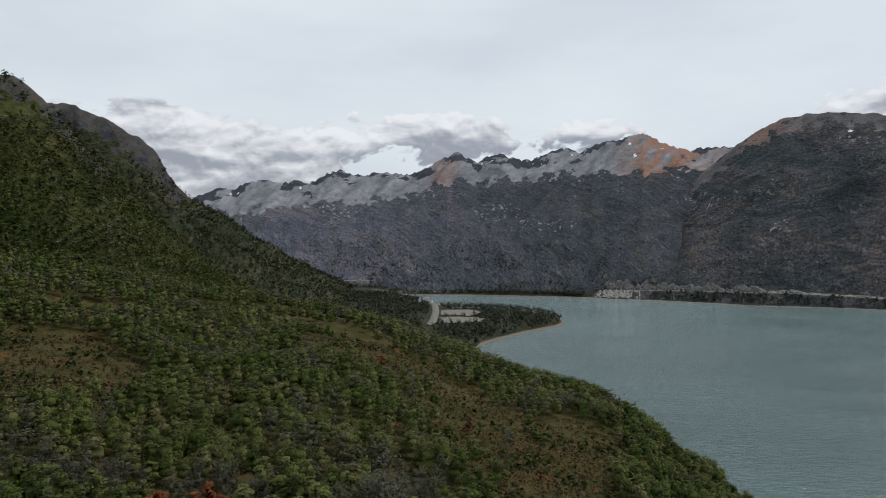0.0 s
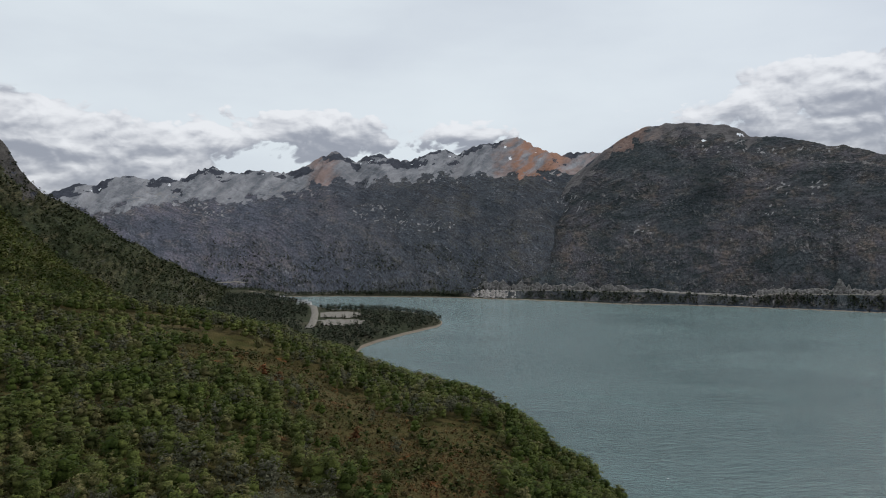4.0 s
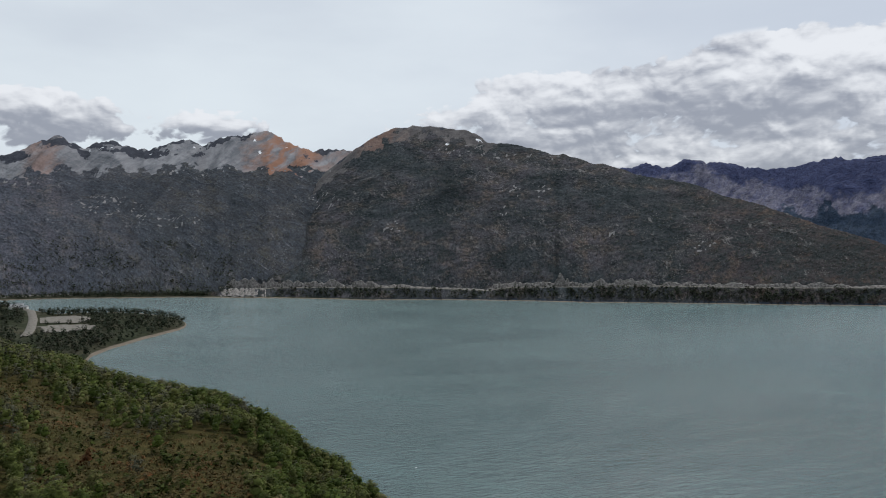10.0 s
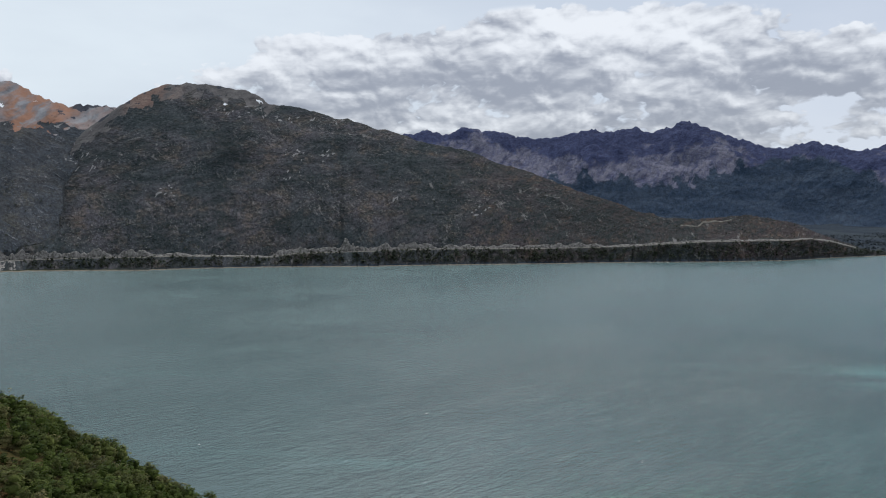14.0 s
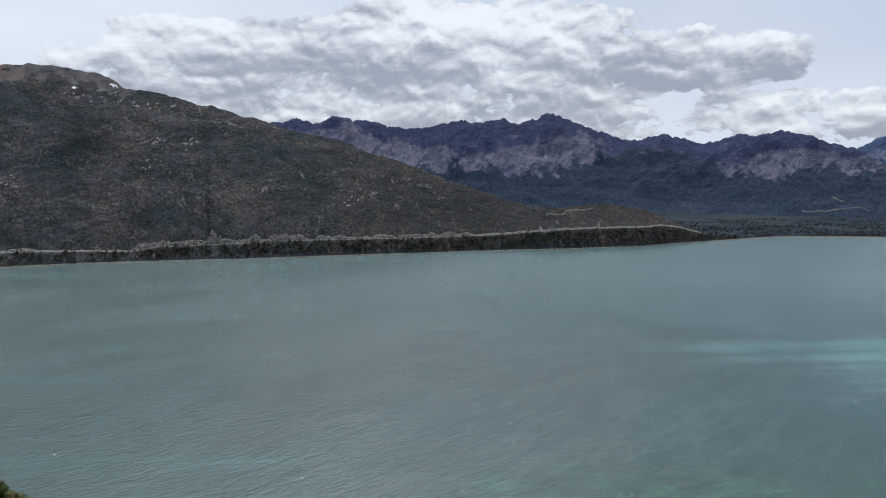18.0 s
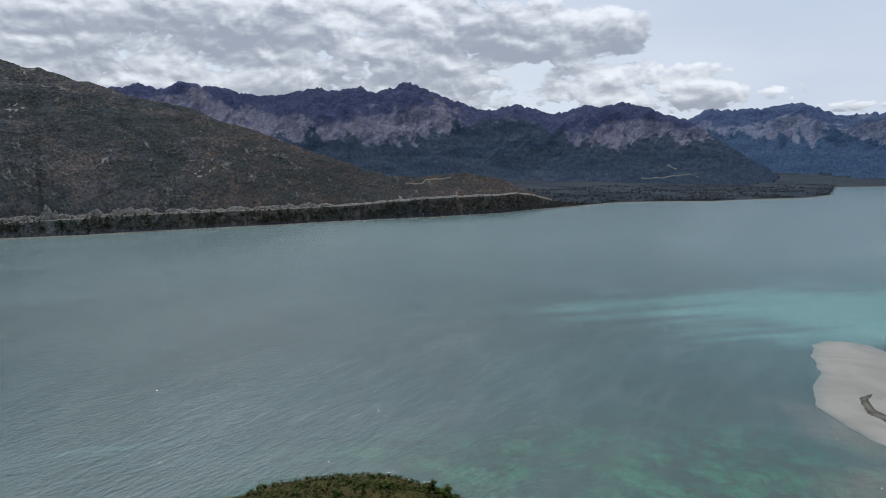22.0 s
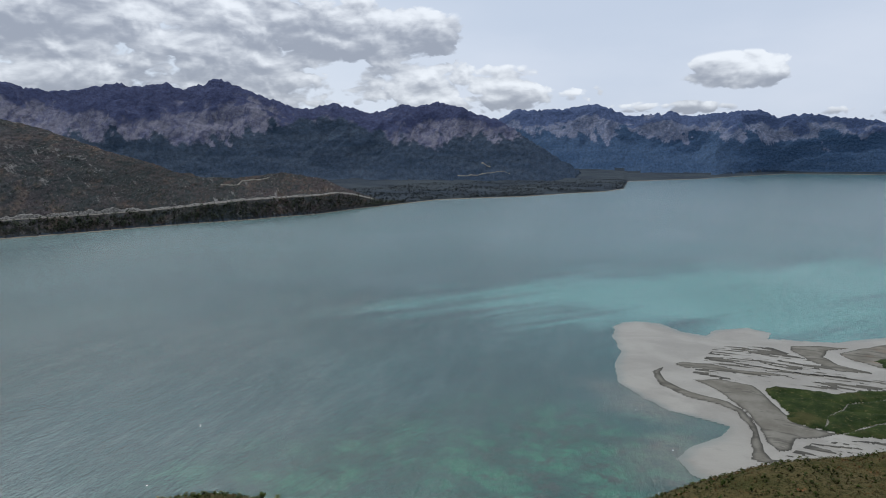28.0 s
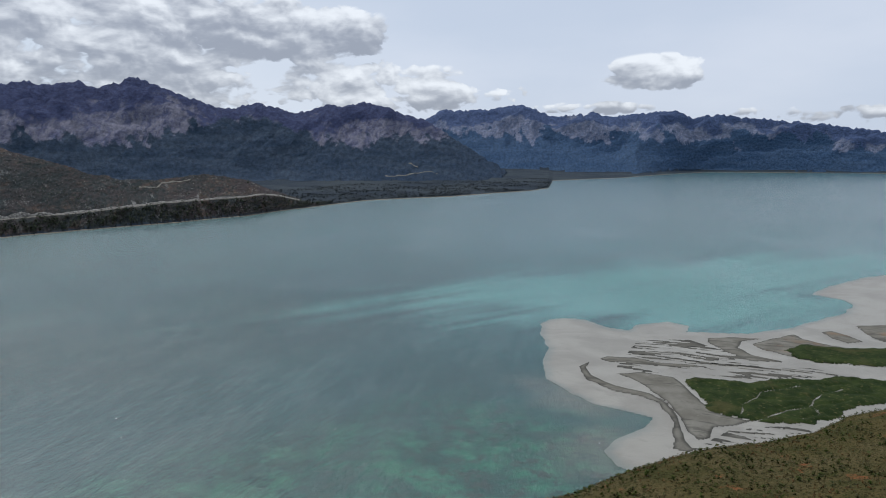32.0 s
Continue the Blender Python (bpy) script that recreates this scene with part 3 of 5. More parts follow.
# how far the cut in the rock rises over the road: bearing, metres
CUTS = [(10.2, 0), (11.4, 3), (12.6, 8), (13.5, 17), (15.6, 13), (17, 10), (20, 8.5), (22, 9), (23.5, 9), (24.2, 2), (25, 1.5), (26, 5), (27, 1), (32.5, 1), (33.5, 7), (36, 7.5), (38.2, 6), (38.6, 20), (39.2, 18), (39.4, 6), (42, 8), (42.3, 2), (43, 12), (46, 6), (50, 4), (53, 5), (55, 7), (58, 5), (60, 2), (66, 2.5), (70, 2), (75, 1), (80, 0)]


def near_land(az, d):
    """The hillside under and before the viewpoint, down to the near shore."""
    db, zb, ds = line(BROW, az), line(BROW, az, 2), line(BROW, az, 3)
    inner = 50 + (zb - 50) * (np.clip(d / db, 0, 1)) ** 1.15
    s = np.clip((d - db) / (ds - db), 0, 4)
    outer = zb * (1 - s ** 1.05) + 1.2 * np.sin(np.pi * np.clip(s, 0, 1)) * np.minimum(zb / 20, 2)
    outer = np.where(s > 1, -(s - 1) * 18, outer)
    return np.where(d < db, inner, outer)


def ribs(az, c, n, lean, shift):
    """Ribs (above 0) and gullies (below 0) that run slantwise down a flank; c is 0 at its foot and 1 on its crest."""
    a = az + lean * (1 - c) + 0.5 * n * gnoise(az / n * 0.7 + shift, c * 2.3) + 0.14 * n * gnoise(az / n * 2.9, c * 7.0 + shift)
    return ridged(a / n + shift, c * 1.7 + shift, 5, 0.46) - 0.5


def flank(az, d, foot, top, crest, power, fall, depth=0.0, n=6.0, shift=0.0, base=0.0, lean=0.0):
    """A mountain side that climbs from its foot to a crest at the distance top, carved into ribs and gullies."""
    s = (d - foot) / (top - foot)
    jag = 0.24 * smooth(0.7, 1.0, s) * (0.28 - np.abs(fbm(az * 1.3 + shift, az * 0 + shift, 5, 0.62))) if top.max() > 2000 else 0.0
    slope = np.tan(np.radians(line(crest, az) + jag))
    zc = EYE + top * slope
    c = np.clip(s, 0, 1)
    if depth:
        c = np.clip(c + depth * ribs(az, c, n, lean, shift) * c ** 0.8 * (1 - c ** 5), 0, 1.2)
    z = np.minimum(base + (zc - base) * c ** power, EYE + d * slope - np.clip(top - d, 0, None) * 0.06)
    z = np.where(s > 1, zc - (d - top) * fall, z)
    return np.where(s < 0, base + s * 40, z)


def far_shore(az):
    return line(SHORE_FAR, az) + 5 * gnoise(az * 1.7, az * 0 + 3.1) + 2.5 * gnoise(az * 7, az * 0)


def land(az, d):
    """Height of the ground and the number of the landform that makes it."""
    x, y = plan(az, d)
    shore = far_shore(az)
    layers = []
    near = near_land(az, d)
    near = near + np.where(near > 2, (1.6 * fbm(x / 38, y / 38, 4) + 2.0 * gnoise(x / 90, y / 90)) * smooth(2, 14, near), 0)
    layers.append(near)                                                      # 0 hillside
    up = flank(az, d, 330 + 0 * d, 760 + 0 * d, CREST_NEAR, 1.0, 0.35, 0.05, 5.0, 0.0, 0.0, 3.0)
    layers.append(np.where(az < -4, up, -50))                                # 1 upper hillside
    spur = flank(az, d, 900 + 0 * d, 1300 + 0 * d, CREST_SPUR, 0.9, 0.5, 0.12, 2.2, 4.0, 0.0, -4.0)
    layers.append(np.where(az < 0, spur, -50))                               # 2 spur
    rng = flank(az, d, shore + 25, line(RANGE_TOP, az), CREST_RANGE, 1.05, 0.6, 0.12, 5.0, 1.3, 0.0, 9.0)
    layers.append(np.where(az < 34, rng, -50))                               # 3 grey range
    road, cut = line(ROAD_LEVEL, az), line(CUTS, az)
    strip = d - shore
    hill = flank(az, d, shore + 62, line(HILL_TOP, az), CREST_HILL, 0.92, 0.35, 0.1, 8.0, 8.1, road + cut, 9.0)
    lower = np.where(strip < 0, strip * 0.1, 0.6 + (road - 0.6) * np.clip(strip / 42, 0, 1) ** 0.8)
    hill = np.where(strip < 62, np.where(strip < 57, lower, road + cut * smooth(57, 61, strip)), hill)
    layers.append(np.where((az > 9.0) & (az < 79), hill, -50))              # 4 dark hill
    far = flank(az, d, 2500 + 0 * d, 3500 + 0 * d, CREST_FAR, 1.4, 0.5, 0.24, 6.0, 2.2, 0.0, 5.0)
    layers.append(np.where((az > 34) & (az < 96), far, -50))                 # 5 far range
    last = flank(az, d, np.minimum(np.maximum(shore + 200, 3800), 4600), 4850 + 0 * d, CREST_LAST, 1.15, 0.5, 0.22, 4.5, 6.6, 0.0, 4.0)
    layers.append(np.where((az > 79), last, -50))                            # 6 last range
    flat = np.where(strip > 0, 1.2 + np.minimum(strip * 0.04, 7) + np.clip(strip - 300, 0, 2500) * 0.012, np.maximum(strip * 0.06, -12))
    flat = flat + np.where(strip > 0, 3 * fbm(x / 160, y / 160, 3) * smooth(30, 220, strip), 0)
    cape = np.minimum(d - line(CAPE, az), line(CAPE, az, 2) - d) - np.clip(az - 9.0, 0, 99) * 25
    cape = cape + 3 * gnoise(x / 25, y / 25)
    cape = np.where(cape > 0, np.minimum(cape * 0.09, 2.6), np.maximum(cape * 0.08, -12))
    layers.append(np.maximum(flat, np.where(az < 14, cape, -50)))            # 7 low ground
    z = np.stack(layers)
    zone = np.argmax(z, 0)
    z = np.max(z, 0)
    rough = np.choose(zone, [0, 3, 8, 5, 7, 9, 9, 0])
    rough = rough * np.where(zone == 4, smooth(60, 140, strip), 1) * np.where(zone == 3, smooth(20, 90, strip), 1)
    grain = 0.55 * fbm(x / 90, y / 90, 5, 0.55) + 0.4 * ridged(x / 60, y / 60, 4, 0.55)
    z = z + rough * grain * smooth(5, 60, z)
    return z, zone


def height(az, d):
    return land(np.atleast_1d(np.asarray(az, float)), np.atleast_1d(np.asarray(d, float)))[0]


# ---- the ground, one sheet on rings round the viewpoint ----
def add_mesh(name, verts, faces, mat, attrs=None, smooth_faces=True, normals=None):
    """Mesh object from arrays; faces is an array of triangles or quads."""
    me = bpy.data.meshes.new(name)
    faces = np.asarray(faces)
    n, k = faces.shape
    me.vertices.add(len(verts))
    me.vertices.foreach_set("co", np.asarray(verts, dtype=np.float32).ravel())
    me.loops.add(n * k)
    me.loops.foreach_set("vertex_index", faces.astype(np.int32).ravel())
    me.polygons.add(n)
    me.polygons.foreach_set("loop_start", np.arange(0, n * k, k, dtype=np.int32))
    if smooth_faces:
        me.polygons.foreach_set("use_smooth", np.ones(n, dtype=bool))
    for key, values in (attrs or {}).items():
        me.attributes.new(key, "FLOAT", "POINT").data.foreach_set("value", np.asarray(values, dtype=np.float32).ravel())
    me.materials.append(mat)
    me.update()
    me.validate()
    if normals is not None:
        me.normals_split_custom_set_from_vertices(np.asarray(normals, dtype=np.float32))
    return new(name, me)


def grid_faces(rows, cols):
    i = np.arange(rows * cols).reshape(rows, cols)
    return np.stack([i[:-1, :-1], i[:-1, 1:], i[1:, 1:], i[1:, :-1]], -1)


def used(verts, faces, attrs):
    keep, inv = np.unique(faces, return_inverse=True)
    return verts[keep], inv.reshape(faces.shape), {k: v[keep] for k, v in attrs.items()}


BEARINGS = np.concatenate([np.arange(-64, -36, 0.8), np.arange(-36, 125, 0.15), np.arange(125, 150, 0.8), np.arange(150, 296.1, 2.0)])
RINGS = np.concatenate([np.geomspace(0.4, 60, 10, endpoint=False), np.geomspace(60, 1000, 120, endpoint=False), np.geomspace(1000, 2300, 210, endpoint=False), np.geomspace(2300, 3560, 90, endpoint=False), np.geomspace(3560, 4400, 26, endpoint=False), np.geomspace(4400, 4890, 50)])
AZ, D = np.meshgrid(BEARINGS, RINGS)
Z, ZONE = land(np.clip(np.where(AZ > 223, AZ - 360, AZ), -60, 150), D)
# behind the viewpoint the hillside simply goes on
turned = np.where(AZ > 150, smooth(150, 170, AZ) * smooth(296, 276, AZ), 0)
Z = Z * (1 - turned) + (50 + np.clip(D - 30, 0, 900) * 0.35) * turned
ZONE = np.where(turned > 0.3, 0, ZONE)
GX, GY = plan(AZ, D)
VERTS = np.stack([GX, GY, Z], -1).reshape(-1, 3)
QUADS = grid_faces(*AZ.shape)
QZONE = ZONE[:-1, :-1]
EL = np.degrees(np.arctan2(Z - EYE, D))
PATCHY = fbm(AZ * 0.9, EL * 1.6, 4, 0.6)
BROAD = fbm(AZ * 0.33 + 2, EL * 0.5, 3, 0.5)
FINE = fbm(AZ * 3.1, EL * 4.0, 3, 0.6)
TOP = np.choose(ZONE, [0 * AZ + 99, line(CREST_NEAR, AZ), line(CREST_SPUR, AZ), line(CREST_RANGE, AZ), line(CREST_HILL, AZ), line(CREST_FAR, AZ), line(CREST_LAST, AZ), 0 * AZ + 99])
RED = smooth(3.4, 1.2, np.abs(AZ - 17.0 + 0.8 * PATCHY)) * (ZONE == 3) + 0.35 * smooth(3, 1, np.abs(AZ - 21)) * (ZONE == 3) + 0.5 * smooth(1.6, 0.6, np.abs(AZ - 0.2)) * (ZONE == 3) + 0.4 * smooth(2.5, 1.0, np.abs(AZ - 24.5)) * (ZONE == 4)
BARE = np.where(ZONE == 3, smooth(-0.5, 0.5, EL - line(BARE_RANGE, AZ) + 0.55 * PATCHY), 0.0)
BARE = np.where(ZONE == 4, smooth(-0.5, 0.5, EL - (TOP - 0.75) + 0.7 * PATCHY) * smooth(37, 30, AZ), BARE)
BARE = np.where(ZONE == 2, smooth(-0.8, 0.8, EL - (TOP - 1.6) + 0.8 * PATCHY) * smooth(-18, -22, AZ), BARE)
BARE = np.where(ZONE == 1, smooth(-0.8, 0.8, EL - (TOP - 1.2) + 0.9 * PATCHY) * smooth(-22, -27, AZ), BARE)
CUT_FAR = ribs(AZ, np.clip((D - 2500) / 1000, 0, 1), 6.0, 5.0, 2.2)
CUT_LAST = ribs(AZ, np.clip((D - 4000) / 850, 0, 1), 4.5, 4.0, 6.6)
CUT_RANGE = ribs(AZ, np.clip((D - 1150) / 1000, 0, 1), 5.0, 9.0, 1.3)
FINGER = ridged(AZ * 0.55 + EL * 0.35, EL * 0.25 + 3, 4, 0.55) - 0.5
LOW_FAR, HIGH_FAR = line(SCREE_FAR, AZ), line(SCREE_FAR, AZ, 2)
BARE = np.where(ZONE == 5, smooth(-0.6, 0.6, EL - LOW_FAR + 0.3 * PATCHY + 0.6 * FINGER + 0.5 * BROAD), BARE)
BARE = np.where(ZONE == 6, smooth(-0.35, 0.35, EL - TOP * 0.55 + 0.8 * BROAD + 0.3 * PATCHY + 0.6 * FINGER), BARE)
BARE = np.where(ZONE == 3, np.clip(BARE - 0.3 * CUT_RANGE * smooth(1.6, 0.4, np.abs(EL - line(BARE_RANGE, AZ))), 0, 1), BARE)
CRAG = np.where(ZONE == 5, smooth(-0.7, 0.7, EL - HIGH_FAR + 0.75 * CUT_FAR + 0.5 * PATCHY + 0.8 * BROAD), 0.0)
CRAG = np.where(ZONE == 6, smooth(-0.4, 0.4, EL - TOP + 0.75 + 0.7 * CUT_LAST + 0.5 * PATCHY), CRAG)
CRAG = np.where(ZONE == 3, smooth(-0.1, 0.5, 0.2 - (TOP - EL) / 1.7 + 0.35 * CUT_RANGE + 0.55 * PATCHY) * (1 - 0.6 * np.clip(RED, 0, 1)), CRAG)
CRAG = np.where(ZONE == 4, smooth(0.0, 0.6, 0.1 - (TOP - EL) / 1.4 + 0.5 * PATCHY) * smooth(33, 29, AZ), CRAG)
CRAG = np.where((ZONE == 1) | (ZONE == 2), smooth(-0.2, 0.6, 0.3 * PATCHY + 0.3 * FINE), CRAG)
ACROSS = np.radians(AZ) * np.choose(ZONE, [300, 620, 1150, 1700, 1350, 3200, 4700, 1500])
STREAK = ridged(AZ * 1.1 - EL * 1.3, EL * 3.0 + AZ * 1.1, 3, 0.6)
# pale scree and bare slabs: bearing, angle of sight, half width, half height
PALE = 0 * AZ
for p_az, p_el, p_w, p_h in [(4.2, 1.5, 2.6, 0.9), (-8.5, 1.7, 2.0, 0.7), (-2.5, 3.3, 3.0, 0.8), (9.5, 4.2, 2.2, 0.5), (16, 4.6, 6, 0.35), (20, 2.2, 1.5, 0.8), (8, 0.5, 3, 0.6), (-12, 2.6, 3, 0.5), (25, 0.3, 1.6, 0.7),
                             (36, 3.2, 2.4, 0.7), (34.2, 1.6, 1.2, 0.6), (42.4, -0.4, 0.5, 1.0), (31.5, 6.3, 3, 0.5), (36, 5.8, 3.4, 0.4), (49.5, -1, 1.4, 0.5), (64, 3.1, 2.6, 0.9), (60, 3.6, 2.2, 0.9), (53, 3.2, 2.6, 0.7), (83.5, 2.0, 2.6, 0.7), (66.5, 2.2, 3, 0.6), (94, 2.2, 2, 0.6)]:
    PALE = np.maximum(PALE, smooth(1.6, 0.3, ((AZ - p_az) / p_w) ** 2 + ((EL - p_el) / p_h) ** 2))
PALE = PALE * smooth(1.15, 1.75, STREAK + 0.5 * FINE)
ATTRS = {"red": RED.ravel(), "bare": BARE.ravel(), "crag": CRAG.ravel(), "pale": PALE.ravel(), "across": ACROSS.ravel()}
FORMS = [
    ("upper_hillside", (1,), MAT_UPPER, "steep upper hillside of green forest and grey crags"),
    ("hillside", (0,), MAT_HEATH, "near hillside of brown heath under low wind-bent forest"),
    ("mountain_spur", (2,), MAT_SPUR, "dark rocky mountain spur with scrub on its flanks"),
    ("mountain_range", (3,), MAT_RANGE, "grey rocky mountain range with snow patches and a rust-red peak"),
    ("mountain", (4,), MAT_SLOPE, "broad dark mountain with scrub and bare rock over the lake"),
    ("far_mountain_range", (5,), MAT_HAZY_FAR, "jagged mountain range with forest at its feet and blue-grey haze in its colour"),
    ("last_mountain_range", (6,), MAT_HAZY_LAST, "long mountain range along the far shore with blue haze in its colour"),
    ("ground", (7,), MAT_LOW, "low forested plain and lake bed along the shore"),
]
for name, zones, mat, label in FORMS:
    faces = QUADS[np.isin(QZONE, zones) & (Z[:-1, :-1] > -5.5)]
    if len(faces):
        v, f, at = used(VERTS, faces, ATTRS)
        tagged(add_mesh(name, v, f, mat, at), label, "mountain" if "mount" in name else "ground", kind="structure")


# ---- the lake ----
def inside(px, py, corners):
    """Signed distance to a polygon given by bearing and distance; positive within."""
    cx, cy = plan(np.array([c[0] for c in corners], float), np.array([c[1] for c in corners], float))
    best, odd = np.full(px.shape, 1e9), np.zeros(px.shape, bool)
    for i in range(len(cx)):
        ax, ay, bx, by = cx[i - 1], cy[i - 1], cx[i], cy[i]
        t = np.clip(((px - ax) * (bx - ax) + (py - ay) * (by - ay)) / max((bx - ax) ** 2 + (by - ay) ** 2, 1e-9), 0, 1)
        best = np.minimum(best, np.hypot(px - ax - t * (bx - ax), py - ay - t * (by - ay)))
        hit = ((ay > py) != (by > py)) & (px < (bx - ax) * (py - ay) / (by - ay + 1e-12) + ax)
        odd ^= hit
    return np.where(odd, best, -best)


PLUME = [(74.1, 499), (80.4, 536), (88.8, 599), (97.9, 673), (108.6, 784), (115.1, 851), (121.8, 975), (122.7, 791), (116.1, 616), (118.3, 604), (118.9, 573), (116.3, 501), (112.3, 454), (107.0, 438), (101.3, 444), (99.9, 477), (98.1, 482), (92.5, 484), (84.1, 470), (77.6, 474)]
SHOAL = [(59.4, 231), (67.7, 236), (74.6, 247), (81.7, 265), (88.9, 292), (93.8, 287), (97.6, 282), (103.2, 276), (103.5, 225), (98.9, 205), (84.1, 183), (65.3, 198)]
SILT = [(96.1, 448), (97.0, 460), (98.1, 464), (99.5, 463), (100.4, 455), (101.3, 447), (103.3, 439), (104.1, 456), (106.1, 473), (107.6, 464), (107.2, 445), (112.3, 457), (114.9, 481), (116.3, 505), (118.4, 545), (118.9, 573), (118.3, 599), (116.1, 611), (117.1, 655), (119.1, 712), (122.0, 785), (123.9, 500), (124.6, 345), (121.9, 293), (106.0, 232), (103.4, 241), (102.4, 252), (103.5, 264), (105.4, 277), (106.3, 293), (104.0, 298), (101.2, 303), (98.9, 316), (97.2, 336), (96.6, 359), (96.9, 393)]
wa = np.concatenate([np.arange(-12, 150, 0.5), np.arange(150, 348.1, 4.0)])
wr = np.exp(np.linspace(math.log(60), math.log(4895), 190))
WA, WD = np.meshgrid(wa, wr)
WX, WY = plan(WA, WD)
plume_in = inside(WX, WY, PLUME)
plume = smooth(-75, 70, plume_in + 30 * fbm(WX / 70, WY / 70, 4)) * (0.55 + 0.45 * smooth(80, 100, WA))
teal = smooth(-420, 20, plume_in + 90 * fbm(WX / 160, WY / 160, 3)) * smooth(78, 106, WA)
shoal = smooth(-45, 30, inside(WX, WY, SHOAL) + 10 * fbm(WX / 30, WY / 30, 3))
edge = WD - line(BROW, np.clip(WA, -60, 150), 3)
shoal = np.maximum(shoal, smooth(26, 4, edge) * 0.8 * (WA > 8) * (WA < 124))
mud = smooth(30, 0, -inside(WX, WY, SILT) + 5 * fbm(WX / 18, WY / 18, 3)) * smooth(108, 98, WA) * 0.75 * smooth(360, 300, WD)
weed = smooth(78, 92, WA)
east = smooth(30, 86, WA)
# open rises with distance and sets how strongly that reflection is painted.
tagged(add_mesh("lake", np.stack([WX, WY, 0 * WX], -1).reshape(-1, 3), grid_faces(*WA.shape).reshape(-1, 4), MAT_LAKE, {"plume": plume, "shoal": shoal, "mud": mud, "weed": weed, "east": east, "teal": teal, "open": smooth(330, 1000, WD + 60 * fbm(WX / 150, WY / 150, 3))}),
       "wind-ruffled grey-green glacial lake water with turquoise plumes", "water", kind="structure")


# ---- the river delta: silty water, bars, marsh and creeks ----
MARSH = [(107.3, 353), (109.8, 354), (112.6, 356), (114.2, 365), (116.0, 374), (118.9, 386), (121.3, 393), (123.7, 386), (121.5, 356), (119.6, 337), (118.2, 323), (117.2, 311), (115.7, 305), (112.9, 304), (110.9, 303), (110.0, 308), (108.9, 324), (108.0, 339)]
MARSH_FAR = [(114.7, 424), (115.8, 442), (116.7, 440), (118.7, 443), (121.0, 460), (123.3, 478), (123.5, 428), (121.2, 417), (118.8, 409), (116.7, 407), (115.6, 413)]
BAR_A = [(99.4, 357), (100.3, 369), (100.0, 358), (100.4, 345), (102.5, 331), (105.2, 322), (106.6, 311), (107.5, 295), (108.0, 274), (108.8, 265), (109.6, 265), (108.4, 259), (107.3, 261), (107.3, 288), (105.9, 311), (104.8, 317), (102.3, 323), (100.2, 335)]
BAR_B = [(102.4, 350), (104.6, 355), (107.0, 352), (108.9, 324), (110.1, 307), (112.9, 302), (111.8, 294), (110.3, 289), (110.0, 277), (109.2, 273), (108.3, 280), (107.7, 294), (106.6, 314), (105.2, 329), (103.8, 342)]
BAR_C = [(101.0, 374), (101.7, 380), (103.7, 381), (105.9, 376), (109.7, 376), (107.2, 370), (104.1, 369), (101.9, 370)]
BAR_D = [(109.1, 437), (111.1, 446), (113.1, 448), (111.6, 435), (111.4, 421), (112.4, 409), (114.8, 400), (112.5, 395), (110.4, 410), (109.3, 425)]
BAR_E = [(112.3, 432), (113.8, 451), (115.1, 467), (115.7, 458), (117.6, 449), (119.4, 446), (123.4, 464), (123.4, 450), (118.8, 428), (115.1, 413), (113.2, 421)]
BAR_F = [(116.8, 481), (117.5, 488), (118.6, 479), (119.7, 467), (118.6, 459), (117.5, 466)]
BAR_G = [(119.0, 509), (120.5, 521), (123.1, 538), (123.3, 481), (121.7, 469), (120.1, 479)]
BRAID = [(102.4, 361), (104.0, 423), (107.9, 429), (110.8, 408), (116.0, 395), (118.9, 391), (115.3, 370), (112.6, 354), (108.9, 356), (105.1, 356)]
FLATS = [(109.4, 268), (111.8, 292), (115.7, 303), (118.2, 318), (117.2, 301), (113.1, 278)]
CREEK_A = [(112.9, 301), (112.1, 308), (112.2, 323), (113.1, 333), (113.3, 342), (114.8, 352), (115.9, 360)]
CREEK_B = [(112.9, 301), (114.1, 311), (115.4, 322), (116.7, 330), (117.0, 341), (117.5, 351), (118.7, 365)]
CREEK_C = [(116.9, 334), (117.5, 323), (116.4, 314)]


def along(px, py, pts):
    """Distance to an open line given by bearing and distance."""
    cx, cy = plan(np.array([c[0] for c in pts], float), np.array([c[1] for c in pts], float))
    best = np.full(px.shape, 1e9)
    for ax, ay, bx, by in zip(cx, cy, cx[1:], cy[1:]):
        t = np.clip(((px - ax) * (bx - ax) + (py - ay) * (by - ay)) / ((bx - ax) ** 2 + (by - ay) ** 2), 0, 1)
        best = np.minimum(best, np.hypot(px - ax - t * (bx - ax), py - ay - t * (by - ay)))
    return best


da = np.arange(94.5, 126, 0.085)
dr = np.geomspace(215, 800, 330)
DA, DD = np.meshgrid(da, dr)
DX, DY = plan(DA, DD)
wob = 3.0 * fbm(DX / 16, DY / 16, 4, 0.55)
sil = inside(DX, DY, SILT) + 2.2 * fbm(DX / 30, DY / 30, 3, 0.4) + 2.0
DQ = grid_faces(*DA.shape)
keep = (sil > 0)[:-1, :-1]
thin = 0.45 * smooth(6, 0, sil + 1.5 * fbm(DX / 7, DY / 7, 3)) * np.maximum(smooth(430, 480, DD), smooth(107, 104, DA)) * 0.95
flow = fbm((DX * 0.37 + DY * 0.93) / 46, (DX * 0.93 - DY * 0.37 + 4 * fbm(DX / 50, DY / 50, 2)) / 4.2, 4, 0.6)
v, f, at = used(np.stack([DX, DY, 0.06 + 0 * DX], -1).reshape(-1, 3), DQ[keep], {"thin": thin.ravel()})
